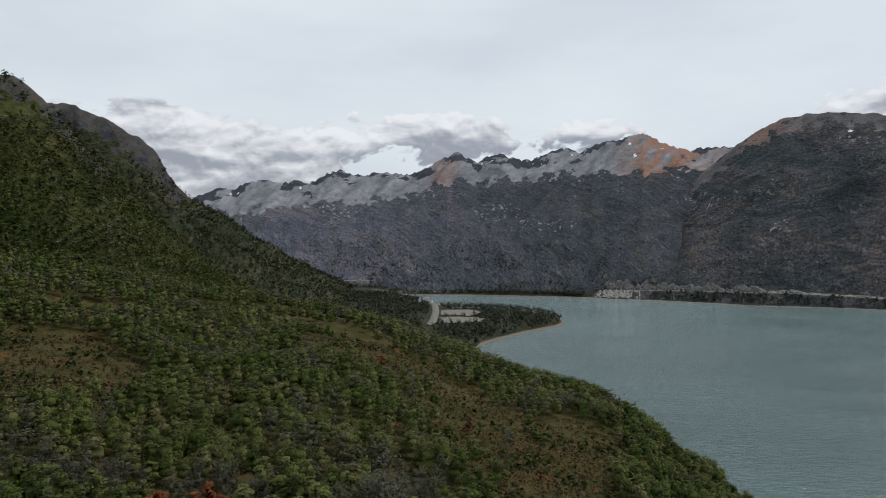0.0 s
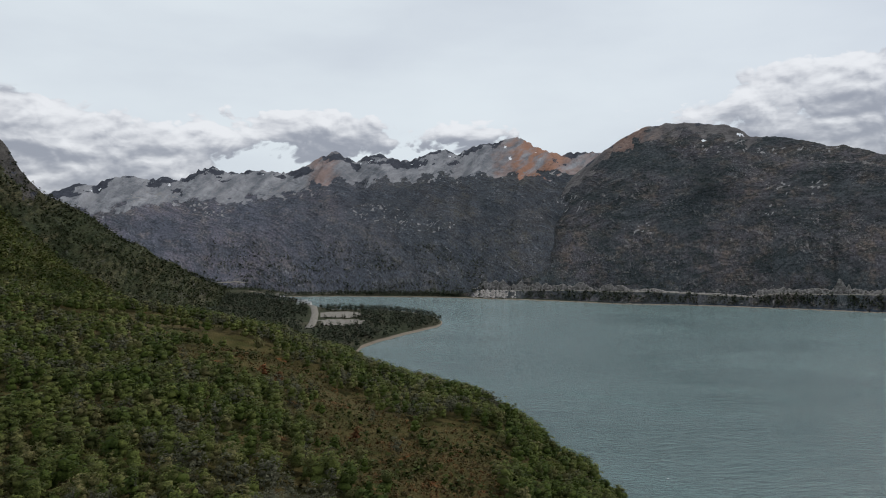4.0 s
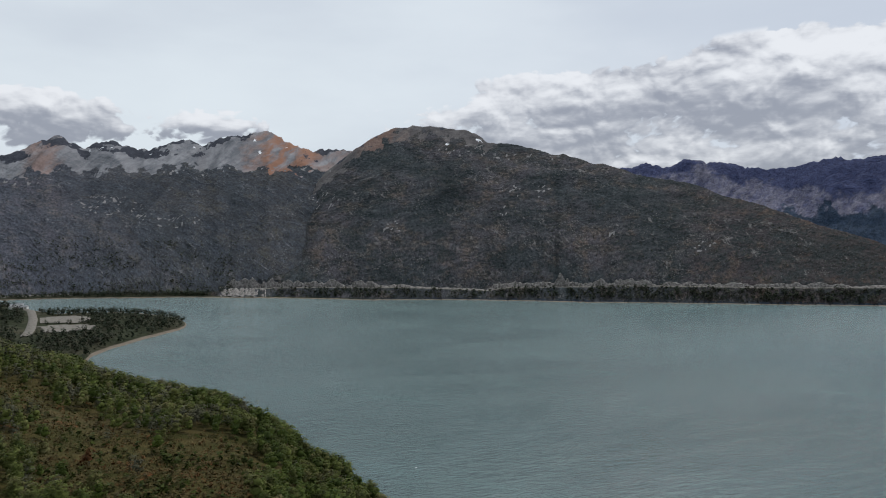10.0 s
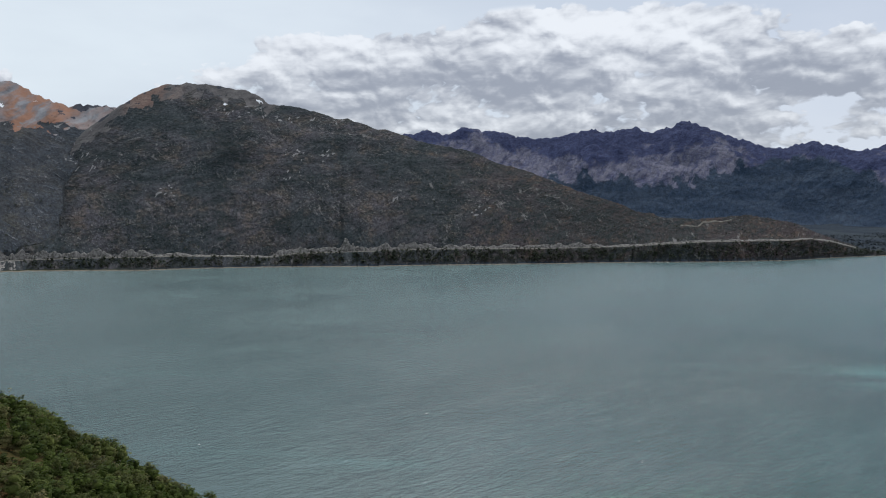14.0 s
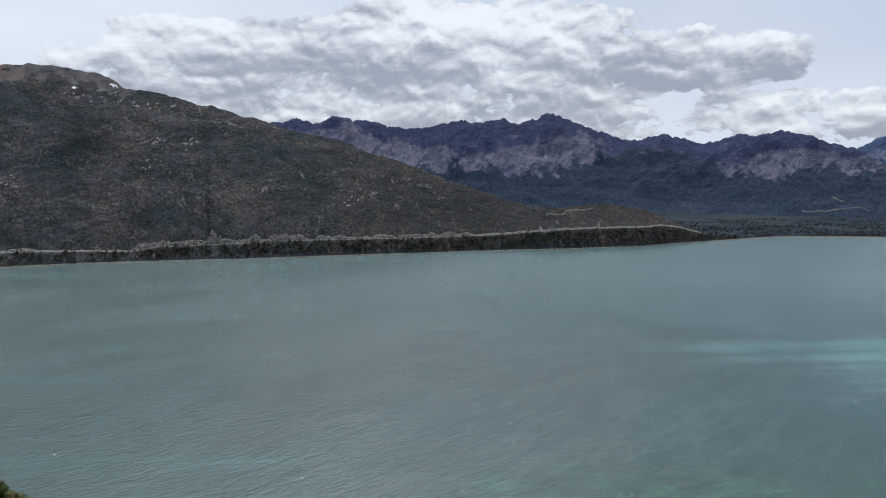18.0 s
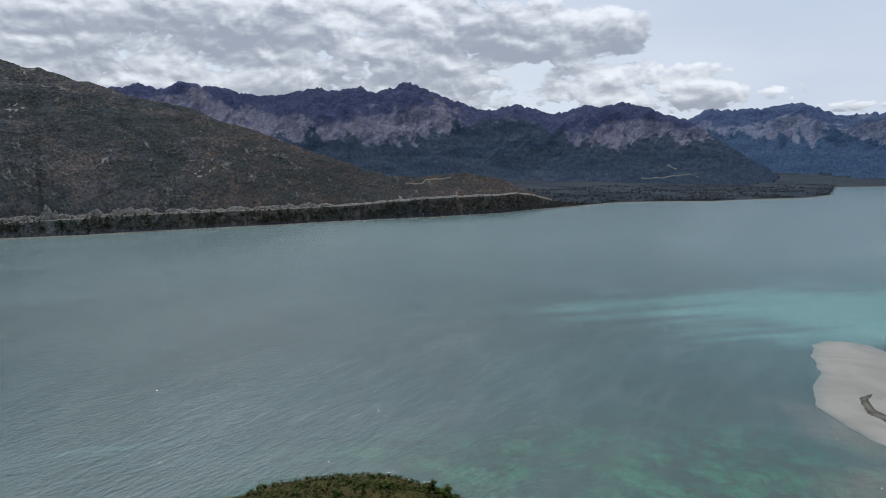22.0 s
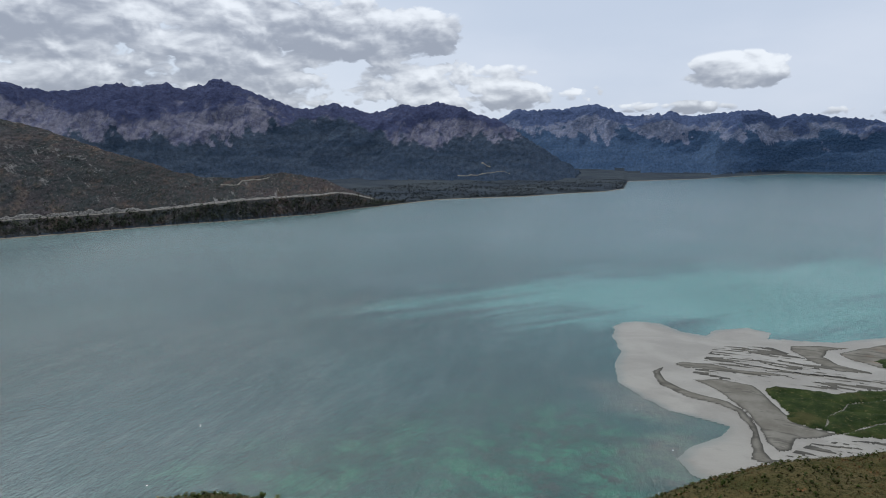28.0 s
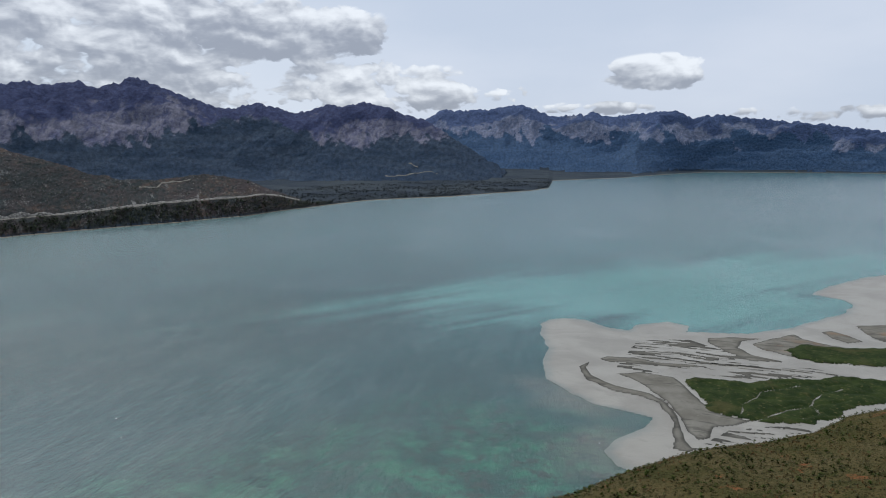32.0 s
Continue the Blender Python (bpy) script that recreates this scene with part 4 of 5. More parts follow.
tagged(add_mesh("silt_water", v, f, MAT_SILT, at), "pale grey silty river water spreading over the lake", "water", kind="structure")
bars = np.full(DX.shape, -1e3)
for shape in (BAR_A, BAR_B, BAR_C, BAR_D, BAR_E, BAR_F, BAR_G):
    bars = np.maximum(bars, inside(DX, DY, shape) + wob * 0.35)
braid = np.minimum(inside(DX, DY, BRAID) * 0.3, flow * 5.0 - 0.5)
flats = np.minimum(inside(DX, DY, FLATS) * 0.3, flow * 5.0 - 0.8)
bars = np.maximum(bars, np.maximum(braid, flats))
marsh = np.maximum(inside(DX, DY, MARSH), inside(DX, DY, MARSH_FAR)) + wob * 1.1 + 0.8 * gnoise(DX / 4, DY / 4)
creek = np.minimum(np.minimum(along(DX + wob * 0.5, DY, CREEK_A), along(DX, DY + wob * 0.5, CREEK_B)), along(DX, DY, CREEK_C)) - 0.35 - 0.5 * gnoise(DX / 9, DY / 9)
side = np.abs(fbm(DX / 26, DY / 26, 3)) * 9 - 0.35
creek = np.minimum(creek, np.where(inside(DX, DY, MARSH) > 4, side + 0.42, 9))
solid = np.maximum(bars, marsh)
hz = np.clip(solid * 0.12, -0.4, 0.55) + np.clip(marsh * 0.1, 0, 0.35)
hz = np.where(marsh > 0, np.minimum(hz, 0.12 + np.clip(creek, -1, 3) * 0.35), hz)
wet = smooth(1.8, 0.2, solid) * 0.9 + smooth(0.2, 1.2, flow) * 0.35
green = smooth(-0.6, 1.0, np.minimum(marsh, creek * 2 + 0.2))
rust = smooth(0.2, 1.0, fbm(DX / 22 + 9, DY / 22, 3)) * (DD > 420)
keep = (hz > 0.0)[:-1, :-1]
v, f, at = used(np.stack([DX, DY, hz + 0.07], -1).reshape(-1, 3), DQ[keep], {"wet": np.clip(wet, 0, 1).ravel(), "green": green.ravel(), "silted": smooth(-0.5, 0.9, flow).ravel(), "rust": rust.ravel()})
tagged(add_mesh("river_delta", v, f, MAT_BAR, at), "river delta with grey gravel bars and green marsh cut by creeks", "ground", kind="structure")


# ---- the shore road, its rock cuts, and other bare patches ----
def strip_mesh(name, az, rows, mat, label, category, kind="structure"):
    """A sheet from rows of (distance, height) arrays along the bearings az."""
    v = np.stack([np.stack([*plan(az, d), z], -1) for d, z in rows])
    return tagged(add_mesh(name, v.reshape(-1, 3), grid_faces(len(rows), len(az)).reshape(-1, 4), mat), label, category, kind=kind)


ra = np.arange(10.0, 76.6, 0.07)
rs, rz, rc = far_shore(ra), line(ROAD_LEVEL, ra), line(CUTS, ra)
strip_mesh("road", ra, [(rs + 44, rz - 0.6), (rs + 45, rz + 0.3), (rs + 50, rz + 0.35), (rs + 54.5, rz + 0.4)], MAT_GRAVEL, "pale gravel road cut into the mountain foot along the lake", "road")
lump = np.clip(0.85 + 0.9 * fbm(ra * 0.9, ra * 0 + 1, 4, 0.5), 0.08, 1.9) * rc
rows = []
for k in range(9):
    s = k / 8
    rows.append((rs + 53.5 + 3.2 * s + 1.1 * fbm(ra * 6, ra * 0 + s * 3, 3), rz + 0.2 + lump * s ** 0.9))
rows.append((rs + 63, rz + lump * 0.92 + 0.8))
ta_ = np.arange(10.4, 18.2, 0.07)
tsd, tzr = far_shore(ta_), line(ROAD_LEVEL, ta_)
fade = smooth(11.0, 12.6, ta_ + 0.5 * fbm(ta_ * 3, ta_ * 0, 3)) * smooth(17.4, 14.0, ta_ + 0.9 * fbm(ta_ * 2, ta_ * 0 + 5, 3))
strip_mesh("talus", ta_, [(tsd + 1 + 43 * s, 0.3 + (tzr - 0.3) * s ** 0.8 + (1.6 * fade + 2.2 * fbm(ta_ * 4, ta_ * 0 + s * 4, 4)) * fade - 4.0 * (1 - fade)) for s in np.linspace(0, 1, 12)], MAT_CUT, "pale blasted rubble spilling from the road to the water", "rubble")
strip_mesh("rock_cut", ra, rows, MAT_CUT, "fresh grey rock face blasted along the shore road", "cliff")


def patch(name, corners, mat, label, category, lift=0.35, step=6.0, ragged=2.0):
    """A thin uneven sheet on the ground within a polygon of bearings and distances."""
    cx, cy = plan(np.array([c[0] for c in corners], float), np.array([c[1] for c in corners], float))
    gx, gy = np.meshgrid(np.arange(cx.min() - step, cx.max() + step, step), np.arange(cy.min() - step, cy.max() + step, step))
    sd = inside(gx, gy, corners) + ragged * fbm(gx / 9, gy / 9, 3)
    z = height(np.degrees(np.arctan2(gx, gy)).ravel(), np.hypot(gx, gy).ravel()).reshape(gx.shape) + lift
    keep = (sd > 0)[:-1, :-1]
    v, f, _ = used(np.stack([gx, gy, z], -1).reshape(-1, 3), grid_faces(*gx.shape)[keep], {})
    return tagged(add_mesh(name, v, f, mat), label, category, kind="structure")


def ribbon(name, pts, width, mat, label, category, lift=0.4):
    """A road laid on the ground along a line of bearings and distances."""
    cx, cy = plan(np.array([c[0] for c in pts], float), np.array([c[1] for c in pts], float))
    run = np.concatenate([[0], np.cumsum(np.hypot(np.diff(cx), np.diff(cy)))])
    s = np.arange(0, run[-1], 3.0)
    x, y = np.interp(s, run, cx), np.interp(s, run, cy)
    for _ in range(3):
        x[1:-1], y[1:-1] = (x[:-2] + x[1:-1] + x[2:]) / 3, (y[:-2] + y[1:-1] + y[2:]) / 3
    tx, ty = np.gradient(x), np.gradient(y)
    n = np.hypot(tx, ty)
    rows = []
    for k in (-1.0, -0.8, 0, 0.8, 1.0):
        px, py = x - ty / n * k * width / 2, y + tx / n * k * width / 2
        z = height(np.degrees(np.arctan2(px, py)), np.hypot(px, py)) + (lift if abs(k) < 1 else -0.3)
        rows.append(np.stack([px, py, z], -1))
    v = np.stack(rows)
    return tagged(add_mesh(name, v.reshape(-1, 3), grid_faces(5, len(s)).reshape(-1, 4), mat), label, category, kind="structure")


CAPE_ROAD = [(-3.5, 1159), (-2.2, 1087), (-1.3, 1032), (-0.7, 960), (-0.6, 880), (-0.8, 796), (-1.2, 741)]
PIT_A = [(-0.6, 873), (0.2, 891), (2.5, 884), (3.0, 854), (2.3, 826), (0.7, 827), (-0.4, 838)]
PIT_B = [(-0.6, 806), (0.7, 816), (2.5, 805), (3.3, 780), (2.9, 761), (1.1, 757), (-0.5, 762)]
VALLEY_GRAVEL = [(-4.0, 1151), (-3.5, 1192), (-3.3, 1128), (-3.8, 1110)]
ribbon("cape_road", CAPE_ROAD, 9.0, MAT_GRAVEL, "straight pale gravel road across the low cape", "road", 1.0)
patch("gravel_pit", PIT_A, MAT_GRAVEL, "bare grey gravel clearing among scrub on the cape", "ground", 0.8)
patch("gravel_pit", PIT_B, MAT_GRAVEL, "bare grey gravel clearing among scrub on the cape", "ground", 0.8)
patch("gravel_bank", VALLEY_GRAVEL, MAT_GRAVEL, "pale gravel bank at the head of the lake", "ground", 0.6)
ribbon("river_reach", [(-8.5, 1330), (-7.0, 1340), (-5.5, 1345)], 5, MAT_GRAVEL, "pale distant reach of the valley river", "water", 0.5)
ribbon("shore_track", [(-3, 1165), (-1, 1168), (1, 1165), (2.2, 1160)], 6, MAT_GRAVEL, "pale track along the head of the lake", "road", 1.2)


def sight(az, el, start=300.0):
    """Distance at which a line of sight from the viewpoint meets the ground."""
    d = np.geomspace(start, 4850, 900)
    z = height(np.full(d.shape, az), d)
    hit = np.nonzero(z >= EYE + d * math.tan(radians(el)))[0]
    return float(d[hit[0]]) if len(hit) else None


# old snow and scree lying in hollows: bearing, angle of sight, half width, half length
for p_az, p_el, w, l in [(-16.5, 3.0, 8, 16), (-15.9, 3.05, 5, 10), (-11.2, 3.5, 5, 14), (-10.3, 4.35, 8, 22), (-8.7, 4.7, 5, 8), (-4.4, 4.4, 4, 8), (3.1, 5.3, 7, 12), (3.9, 5.6, 10, 8), (4.5, 5.6, 12, 7), (7.2, 5.3, 8, 9), (7.8, 5.25, 5, 9), (10.2, 5.9, 8, 18), (15.0, 5.7, 6, 26), (14.6, 6.6, 9, 14), (17.0, 6.2, 8, 10), (32.1, 7.0, 16, 9), (29.6, 6.7, 9, 7)]:
    d = sight(p_az, p_el)
    if d:
        da_, l = math.degrees(0.5 * w / d), 0.45 * l
        corners = [(p_az + da_ * math.cos(a), d + l * math.sin(a)) for a in np.linspace(0, 2 * math.pi, 9)[:-1]]
        patch("snow_patch", corners, MAT_SNOW, "small patch of old snow in a rocky hollow", "snow", 1.0, 2.0, 5.0)
for pts, w, name, label in [([(64.9, -2.0), (65.6, -2.05), (66.3, -1.85), (67.4, -1.6), (68.6, -1.5)], 5, "headland_track", "pale track over the brown headland"),
                            ([(85.2, -0.55), (85.6, -0.7), (85.9, -0.8)], 6, "plain_track", "pale clearing in the forest plain"), ([(83.3, -1.5), (84.6, -1.5), (87.5, -1.35)], 6, "plain_field", "pale clearing in the forest plain")]:
    placed = [(a, sight(a, e, 900)) for a, e in pts]
    if all(d for _, d in placed):
        ribbon(name, placed, w, MAT_GRAVEL, label, "road", 1.5)


# ---- small buildings on the cape ----
def box(bm, x0, y0, z0, x1, y1, z1):
    vs = [bm.verts.new((x, y, z)) for x in (x0, x1) for y in (y0, y1) for z in (z0, z1)]
    for q in ((0, 1, 3, 2), (4, 6, 7, 5), (0, 4, 5, 1), (2, 3, 7, 6), (0, 2, 6, 4), (1, 5, 7, 3)):
        bm.faces.new([vs[i] for i in q])


def part(name, bm, mat, parent, label=""):
    me = bpy.data.meshes.new(name)
    bmesh.ops.recalc_face_normals(bm, faces=bm.faces)
    bm.to_mesh(me)
    bm.free()
    me.materials.append(mat)
    ob = new(name, me)
    ob.parent = parent
    return tagged(ob, label) if label else ob


def house(az, d, length, width, tall, turn):
    x, y = plan(az, d)
    root = tagged(new("house"), "small white building with a grey metal roof among trees", "house", group="buildings on the cape")
    root.matrix_world = pose(float(x), float(y), float(height(az, d)[0]), 0, 0, turn)
    bm = bmesh.new()
    box(bm, -length / 2, -width / 2, -0.5, length / 2, width / 2, tall)
    part("wall", bm, MAT_PAINT, root)
    bm = bmesh.new()
    for s in (-1, 1):
        q = [bm.verts.new(p) for p in ((-length / 2 - 0.4, s * (width / 2 + 0.5), tall - 0.15), (length / 2 + 0.4, s * (width / 2 + 0.5), tall - 0.15), (length / 2 + 0.4, 0, tall + width * 0.3), (-length / 2 - 0.4, 0, tall + width * 0.3))]
        bm.faces.new(q if s > 0 else q[::-1])
    bmesh.ops.solidify(bm, geom=bm.faces[:], thickness=0.15)
    part("roof", bm, MAT_ROOF, root)
    bm = bmesh.new()
    box(bm, -0.5, -width / 2 - 0.05, 0, 0.5, -width / 2 + 0.02, 2.05)
    part("door", bm, MAT_TRUNK, root)
    for k in (-0.3, 0.3):
        bm = bmesh.new()
        box(bm, k * length - 0.6, -width / 2 - 0.04, 1.0, k * length + 0.6, -width / 2 + 0.02, 2.1)
        part("window", bm, MAT_DARK, root)


house(-1.55, 1010, 14, 7, 3.2, 10)
house(-1.15, 992, 9, 6, 2.8, -20)
house(-1.8, 998, 7, 5, 2.6, 40)
house(-3.2, 1120, 12, 7, 3, 15)


# ---- trees ----
RNG = np.random.RandomState(11)


def leaf_cards(rng, centres, size, out):
    """Small uneven quads at the centres, tilted at random but mostly facing up and outwards."""
    n = len(centres)
    out = out / (np.linalg.norm(out, axis=1, keepdims=True) + 1e-6)
    nor = rng.normal(size=(n, 3)) * 0.33 + out * 0.6 + np.array([0, 0, 0.7])
    nor /= np.linalg.norm(nor, axis=1, keepdims=True)
    t = np.cross(nor, rng.normal(size=(n, 3)))
    t /= np.linalg.norm(t, axis=1, keepdims=True) + 1e-9
    b = np.cross(nor, t)
    size = np.broadcast_to(np.asarray(size, float), (n,)) * rng.uniform(0.6, 1.35, n)
    corners = []
    for u, w in ((-1, -0.6), (0.7, -0.9), (1, 0.7), (-0.6, 0.9)):
        k = rng.uniform(0.55, 1.1, (n, 1))
        corners.append(centres + (t * u + b * w) * size[:, None] * k)
    return np.stack(corners, 1).reshape(-1, 3)


def card_faces(n):
    return np.arange(n * 4).reshape(n, 4)


def ball(level):
    """Vertices and triangles of an octahedron (0), an icosahedron (1) or a finer ball (2)."""
    bm = bmesh.new()
    if level == 0:
        vs = [bm.verts.new(p) for p in ((1, 0, 0), (0, 1, 0), (-1, 0, 0), (0, -1, 0), (0, 0, 1), (0, 0, -1))]
        for k in range(4):
            bm.faces.new((vs[k], vs[(k + 1) % 4], vs[4]))
            bm.faces.new((vs[(k + 1) % 4], vs[k], vs[5]))
    else:
        bmesh.ops.create_icosphere(bm, subdivisions=level, radius=1)
    bm.verts.ensure_lookup_table()
    v = np.array([p.co[:] for p in bm.verts])
    f = np.array([[p.index for p in q.verts] for q in bm.faces])
    bm.free()
    return v, f


BALLS = {k: ball(k) for k in (0, 1, 2)}


def clumps_mesh(rng, centres, radii, level):
    """Uneven rounded clumps of leaves."""
    v, f = BALLS[level]
    n = len(centres)
    turn = rng.uniform(0, 2 * math.pi, n)
    c, s = np.cos(turn)[:, None], np.sin(turn)[:, None]
    p = np.stack([v[None, :, 0] * c - v[None, :, 1] * s, v[None, :, 0] * s + v[None, :, 1] * c, np.repeat(v[None, :, 2], n, 0)], -1)
    p = p * rng.uniform(0.72, 1.28, (n, len(v), 1))
    verts = centres[:, None] + p * radii[:, None]
    faces = f[None] + (np.arange(n) * len(v))[:, None, None]
    return verts.reshape(-1, 3), faces.reshape(-1, 3), len(v)


def join_leaves(parts):
    """One vertex and one triangle array from several; quads are split."""
    vs, fs, at = 0, [], []
    out = []
    for v, f in parts:
        f = f if f.shape[1] == 3 else np.concatenate([f[:, (0, 1, 2)], f[:, (0, 2, 3)]])
        out.append(v)
        fs.append(f + vs)
        vs += len(v)
    return np.concatenate(out), np.concatenate(fs)


def crown_points(rng, n, tall, wide, clumps, layered=True):
    """Points of a crown: flat tilted sprays of leaves round the limbs' ends."""
    a = rng.uniform(0, 2 * math.pi, clumps)
    hz = np.linspace(0.34, 0.97, clumps) + rng.normal(0, 0.04, clumps)
    reach = wide * np.clip(1.1 - np.abs(hz - 0.52) * 2.0, 0.1, 1) ** 0.7 * rng.uniform(0.25, 0.85, clumps)
    mid = np.stack([np.cos(a) * reach, np.sin(a) * reach, hz * tall], -1)
    pick = rng.randint(0, clumps, n)
    r, turn = np.sqrt(rng.uniform(0, 1, n)) * rng.uniform(0.6, 1.15, n), rng.uniform(0, 2 * math.pi, n)
    disc = wide * rng.uniform(0.3, 0.52, clumps)[pick]
    dx, dy = np.cos(turn) * r * disc, np.sin(turn) * r * disc
    droop = -0.35 * (dx * np.cos(a[pick]) + dy * np.sin(a[pick])) - 0.12 * r * disc
    return mid[pick] + np.stack([dx, dy, droop + rng.normal(0, 0.018 * tall, n)], -1), mid


def limbs(bm, tall, mids, r0, rng):
    """A tapered, slightly crooked trunk with a limb to each clump."""
    def tube(p, q, ra_, rb_, sides=5):
        p, q = Vector(p), Vector(q)
        ax = (q - p).normalized()
        u = ax.orthogonal().normalized()
        w = ax.cross(u)
        ring = [[bm.verts.new(c + (u * math.cos(k * 2 * math.pi / sides) + w * math.sin(k * 2 * math.pi / sides)) * r) for k in range(sides)] for c, r in ((p, ra_), (q, rb_))]
        for k in range(sides):
            bm.faces.new((ring[0][k], ring[0][(k + 1) % sides], ring[1][(k + 1) % sides], ring[1][k]))
    last, pts = Vector((0, 0, -0.6)), []
    for k in range(4):
        nxt = Vector((rng.normal() * 0.16, rng.normal() * 0.16, tall * (0.25, 0.45, 0.65, 0.85)[k]))
        tube(last, nxt, r0 * (1 - k * 0.2), r0 * (0.8 - k * 0.2))
        pts.append(nxt)
        last = nxt
    for m in mids:
        start = min(pts, key=lambda p: abs(p.z - m[2] * 0.8))
        tube(start, m, r0 * 0.35, r0 * 0.08, 3)


def tree_model(name, label, leaf, tall, wide, clumps, cards, size, seed, category="tree", lean=0.0, full=1.0):
    rng = np.random.RandomState(seed)
    pts, mids = crown_points(rng, cards, tall, wide, clumps)
    if lean:
        pts[:, 0] += lean * np.clip(pts[:, 2] - 0.4 * tall, 0, None)
        mids[:, 0] += lean * np.clip(mids[:, 2] - 0.4 * tall, 0, None)
    root = tagged(new(name), label, category, group="trees of the near hillside")
    pieces = [(leaf_cards(rng, pts, size, pts - np.array([0, 0, 0.5 * tall])), card_faces(cards))]
    if full:
        core = np.array([[0, 0, 0.45 * tall], [0.1 * wide, 0, 0.62 * tall], [-0.1 * wide, 0.1 * wide, 0.78 * tall]])
        rad = np.array([[0.45 * wide, 0.45 * wide, 0.12 * tall], [0.38 * wide, 0.38 * wide, 0.1 * tall], [0.25 * wide, 0.25 * wide, 0.09 * tall]]) * full
        pieces.append(clumps_mesh(rng, core, rad, 1)[:2])
    verts, faces = join_leaves(pieces)
    near_mid = mids[np.argmin(((verts[:, None] - mids[None]) ** 2).sum(-1), 1)]
    bulge = (verts - near_mid) * np.array([1, 1, 2.2]) / wide * 1.6 + (verts - np.array([0, 0, 0.5 * tall])) / tall + rng.normal(0, 0.16, verts.shape) + np.array([0, 0, 0.4])
    crown = add_mesh("crown", verts, faces, leaf, None, True, bulge / (np.linalg.norm(bulge, axis=1, keepdims=True) + 1e-6))
    crown.parent = root
    bm = bmesh.new()
    limbs(bm, tall, mids, 0.03 * tall, rng)
    part("trunk", bm, MAT_TRUNK, root)
    return root


MODELS = []
for k in range(6):
    MODELS.append(tree_model("beech_tree", "low wind-shaped southern beech with layered green leaves", MAT_LEAF, 6.6 + 0.7 * (k % 3), 2.3 + 0.3 * (k % 2), 15, 640, 0.225, 20 + k))
for k in range(2):
    MODELS.append(tree_model("dark_beech_tree", "dense dark green southern beech on the hillside", MAT_DARK, 7.0 + k, 2.4, 17, 640, 0.225, 40 + k))
for k in range(3):
    MODELS.append(tree_model("bare_beech_tree", "half-bare beech with grey twigs and thin leaves", MAT_GREY, 7.0 + 0.6 * k, 2.2, 30, 460, 0.14, 60 + k, full=0.6))
BUSH = [tree_model("bush", "low dark green bush on brown heath", MAT_DARK, 1.5, 0.75, 9, 170, 0.1, 80 + k, "bush") for k in range(3)]
RUST = tree_model("rust_bush", "rust-red shrub in the beech forest", MAT_RUST, 4.2, 1.8, 11, 300, 0.2, 90, "bush")

MAT_WOOD = leaf_material("wood_leaves", (0.02, 0.03, 0.011), (0.044, 0.055, 0.022), (0.05, 0.05, 0.026))

# clearings of heath: bearing, distance, half widths
CLEAR = [(-28, 215, 5, 34), (-6, 285, 5, 30), (-20.5, 109, 3.6, 15), (3.5, 200, 4.5, 42), (9, 170, 4.5, 36), (-4, 300, 4, 22), (1, 250, 2.5, 26), (-29, 250, 4, 26), (-18, 372, 8, 12), (-9, 340, 5, 14), (-27, 330, 8, 9), (11, 212, 3, 26), (-33, 190, 3, 15), (29, 130, 3, 16)]


def density(az, d, x, y):
    """How thickly trees stand, 0 to 1."""
    k = 0.95 + 0.45 * fbm(x / 26, y / 26, 3)
    for c_az, c_d, w_az, w_d in CLEAR:
        k = k - (1.1 + 0.5 * fbm(x / 11 + 3, y / 11, 2)) * smooth(1.9, 0.5, ((az - c_az) / w_az) ** 2 + ((d - c_d) / w_d) ** 2)
    return k


def scatter(cell, d0, d1, az0, az1, rng):
    far_ = d1 * 1.0
    gx, gy = np.meshgrid(np.arange(-far_, far_, cell), np.arange(-far_, far_, cell))
    gx = (gx + rng.uniform(-0.45, 0.45, gx.shape) * cell).ravel()
    gy = (gy + rng.uniform(-0.45, 0.45, gy.shape) * cell).ravel()
    d, az = np.hypot(gx, gy), np.degrees(np.arctan2(gx, gy))
    ok = (d > d0) & (d < d1) & (az > az0) & (az < az1)
    return gx[ok], gy[ok], az[ok], d[ok]


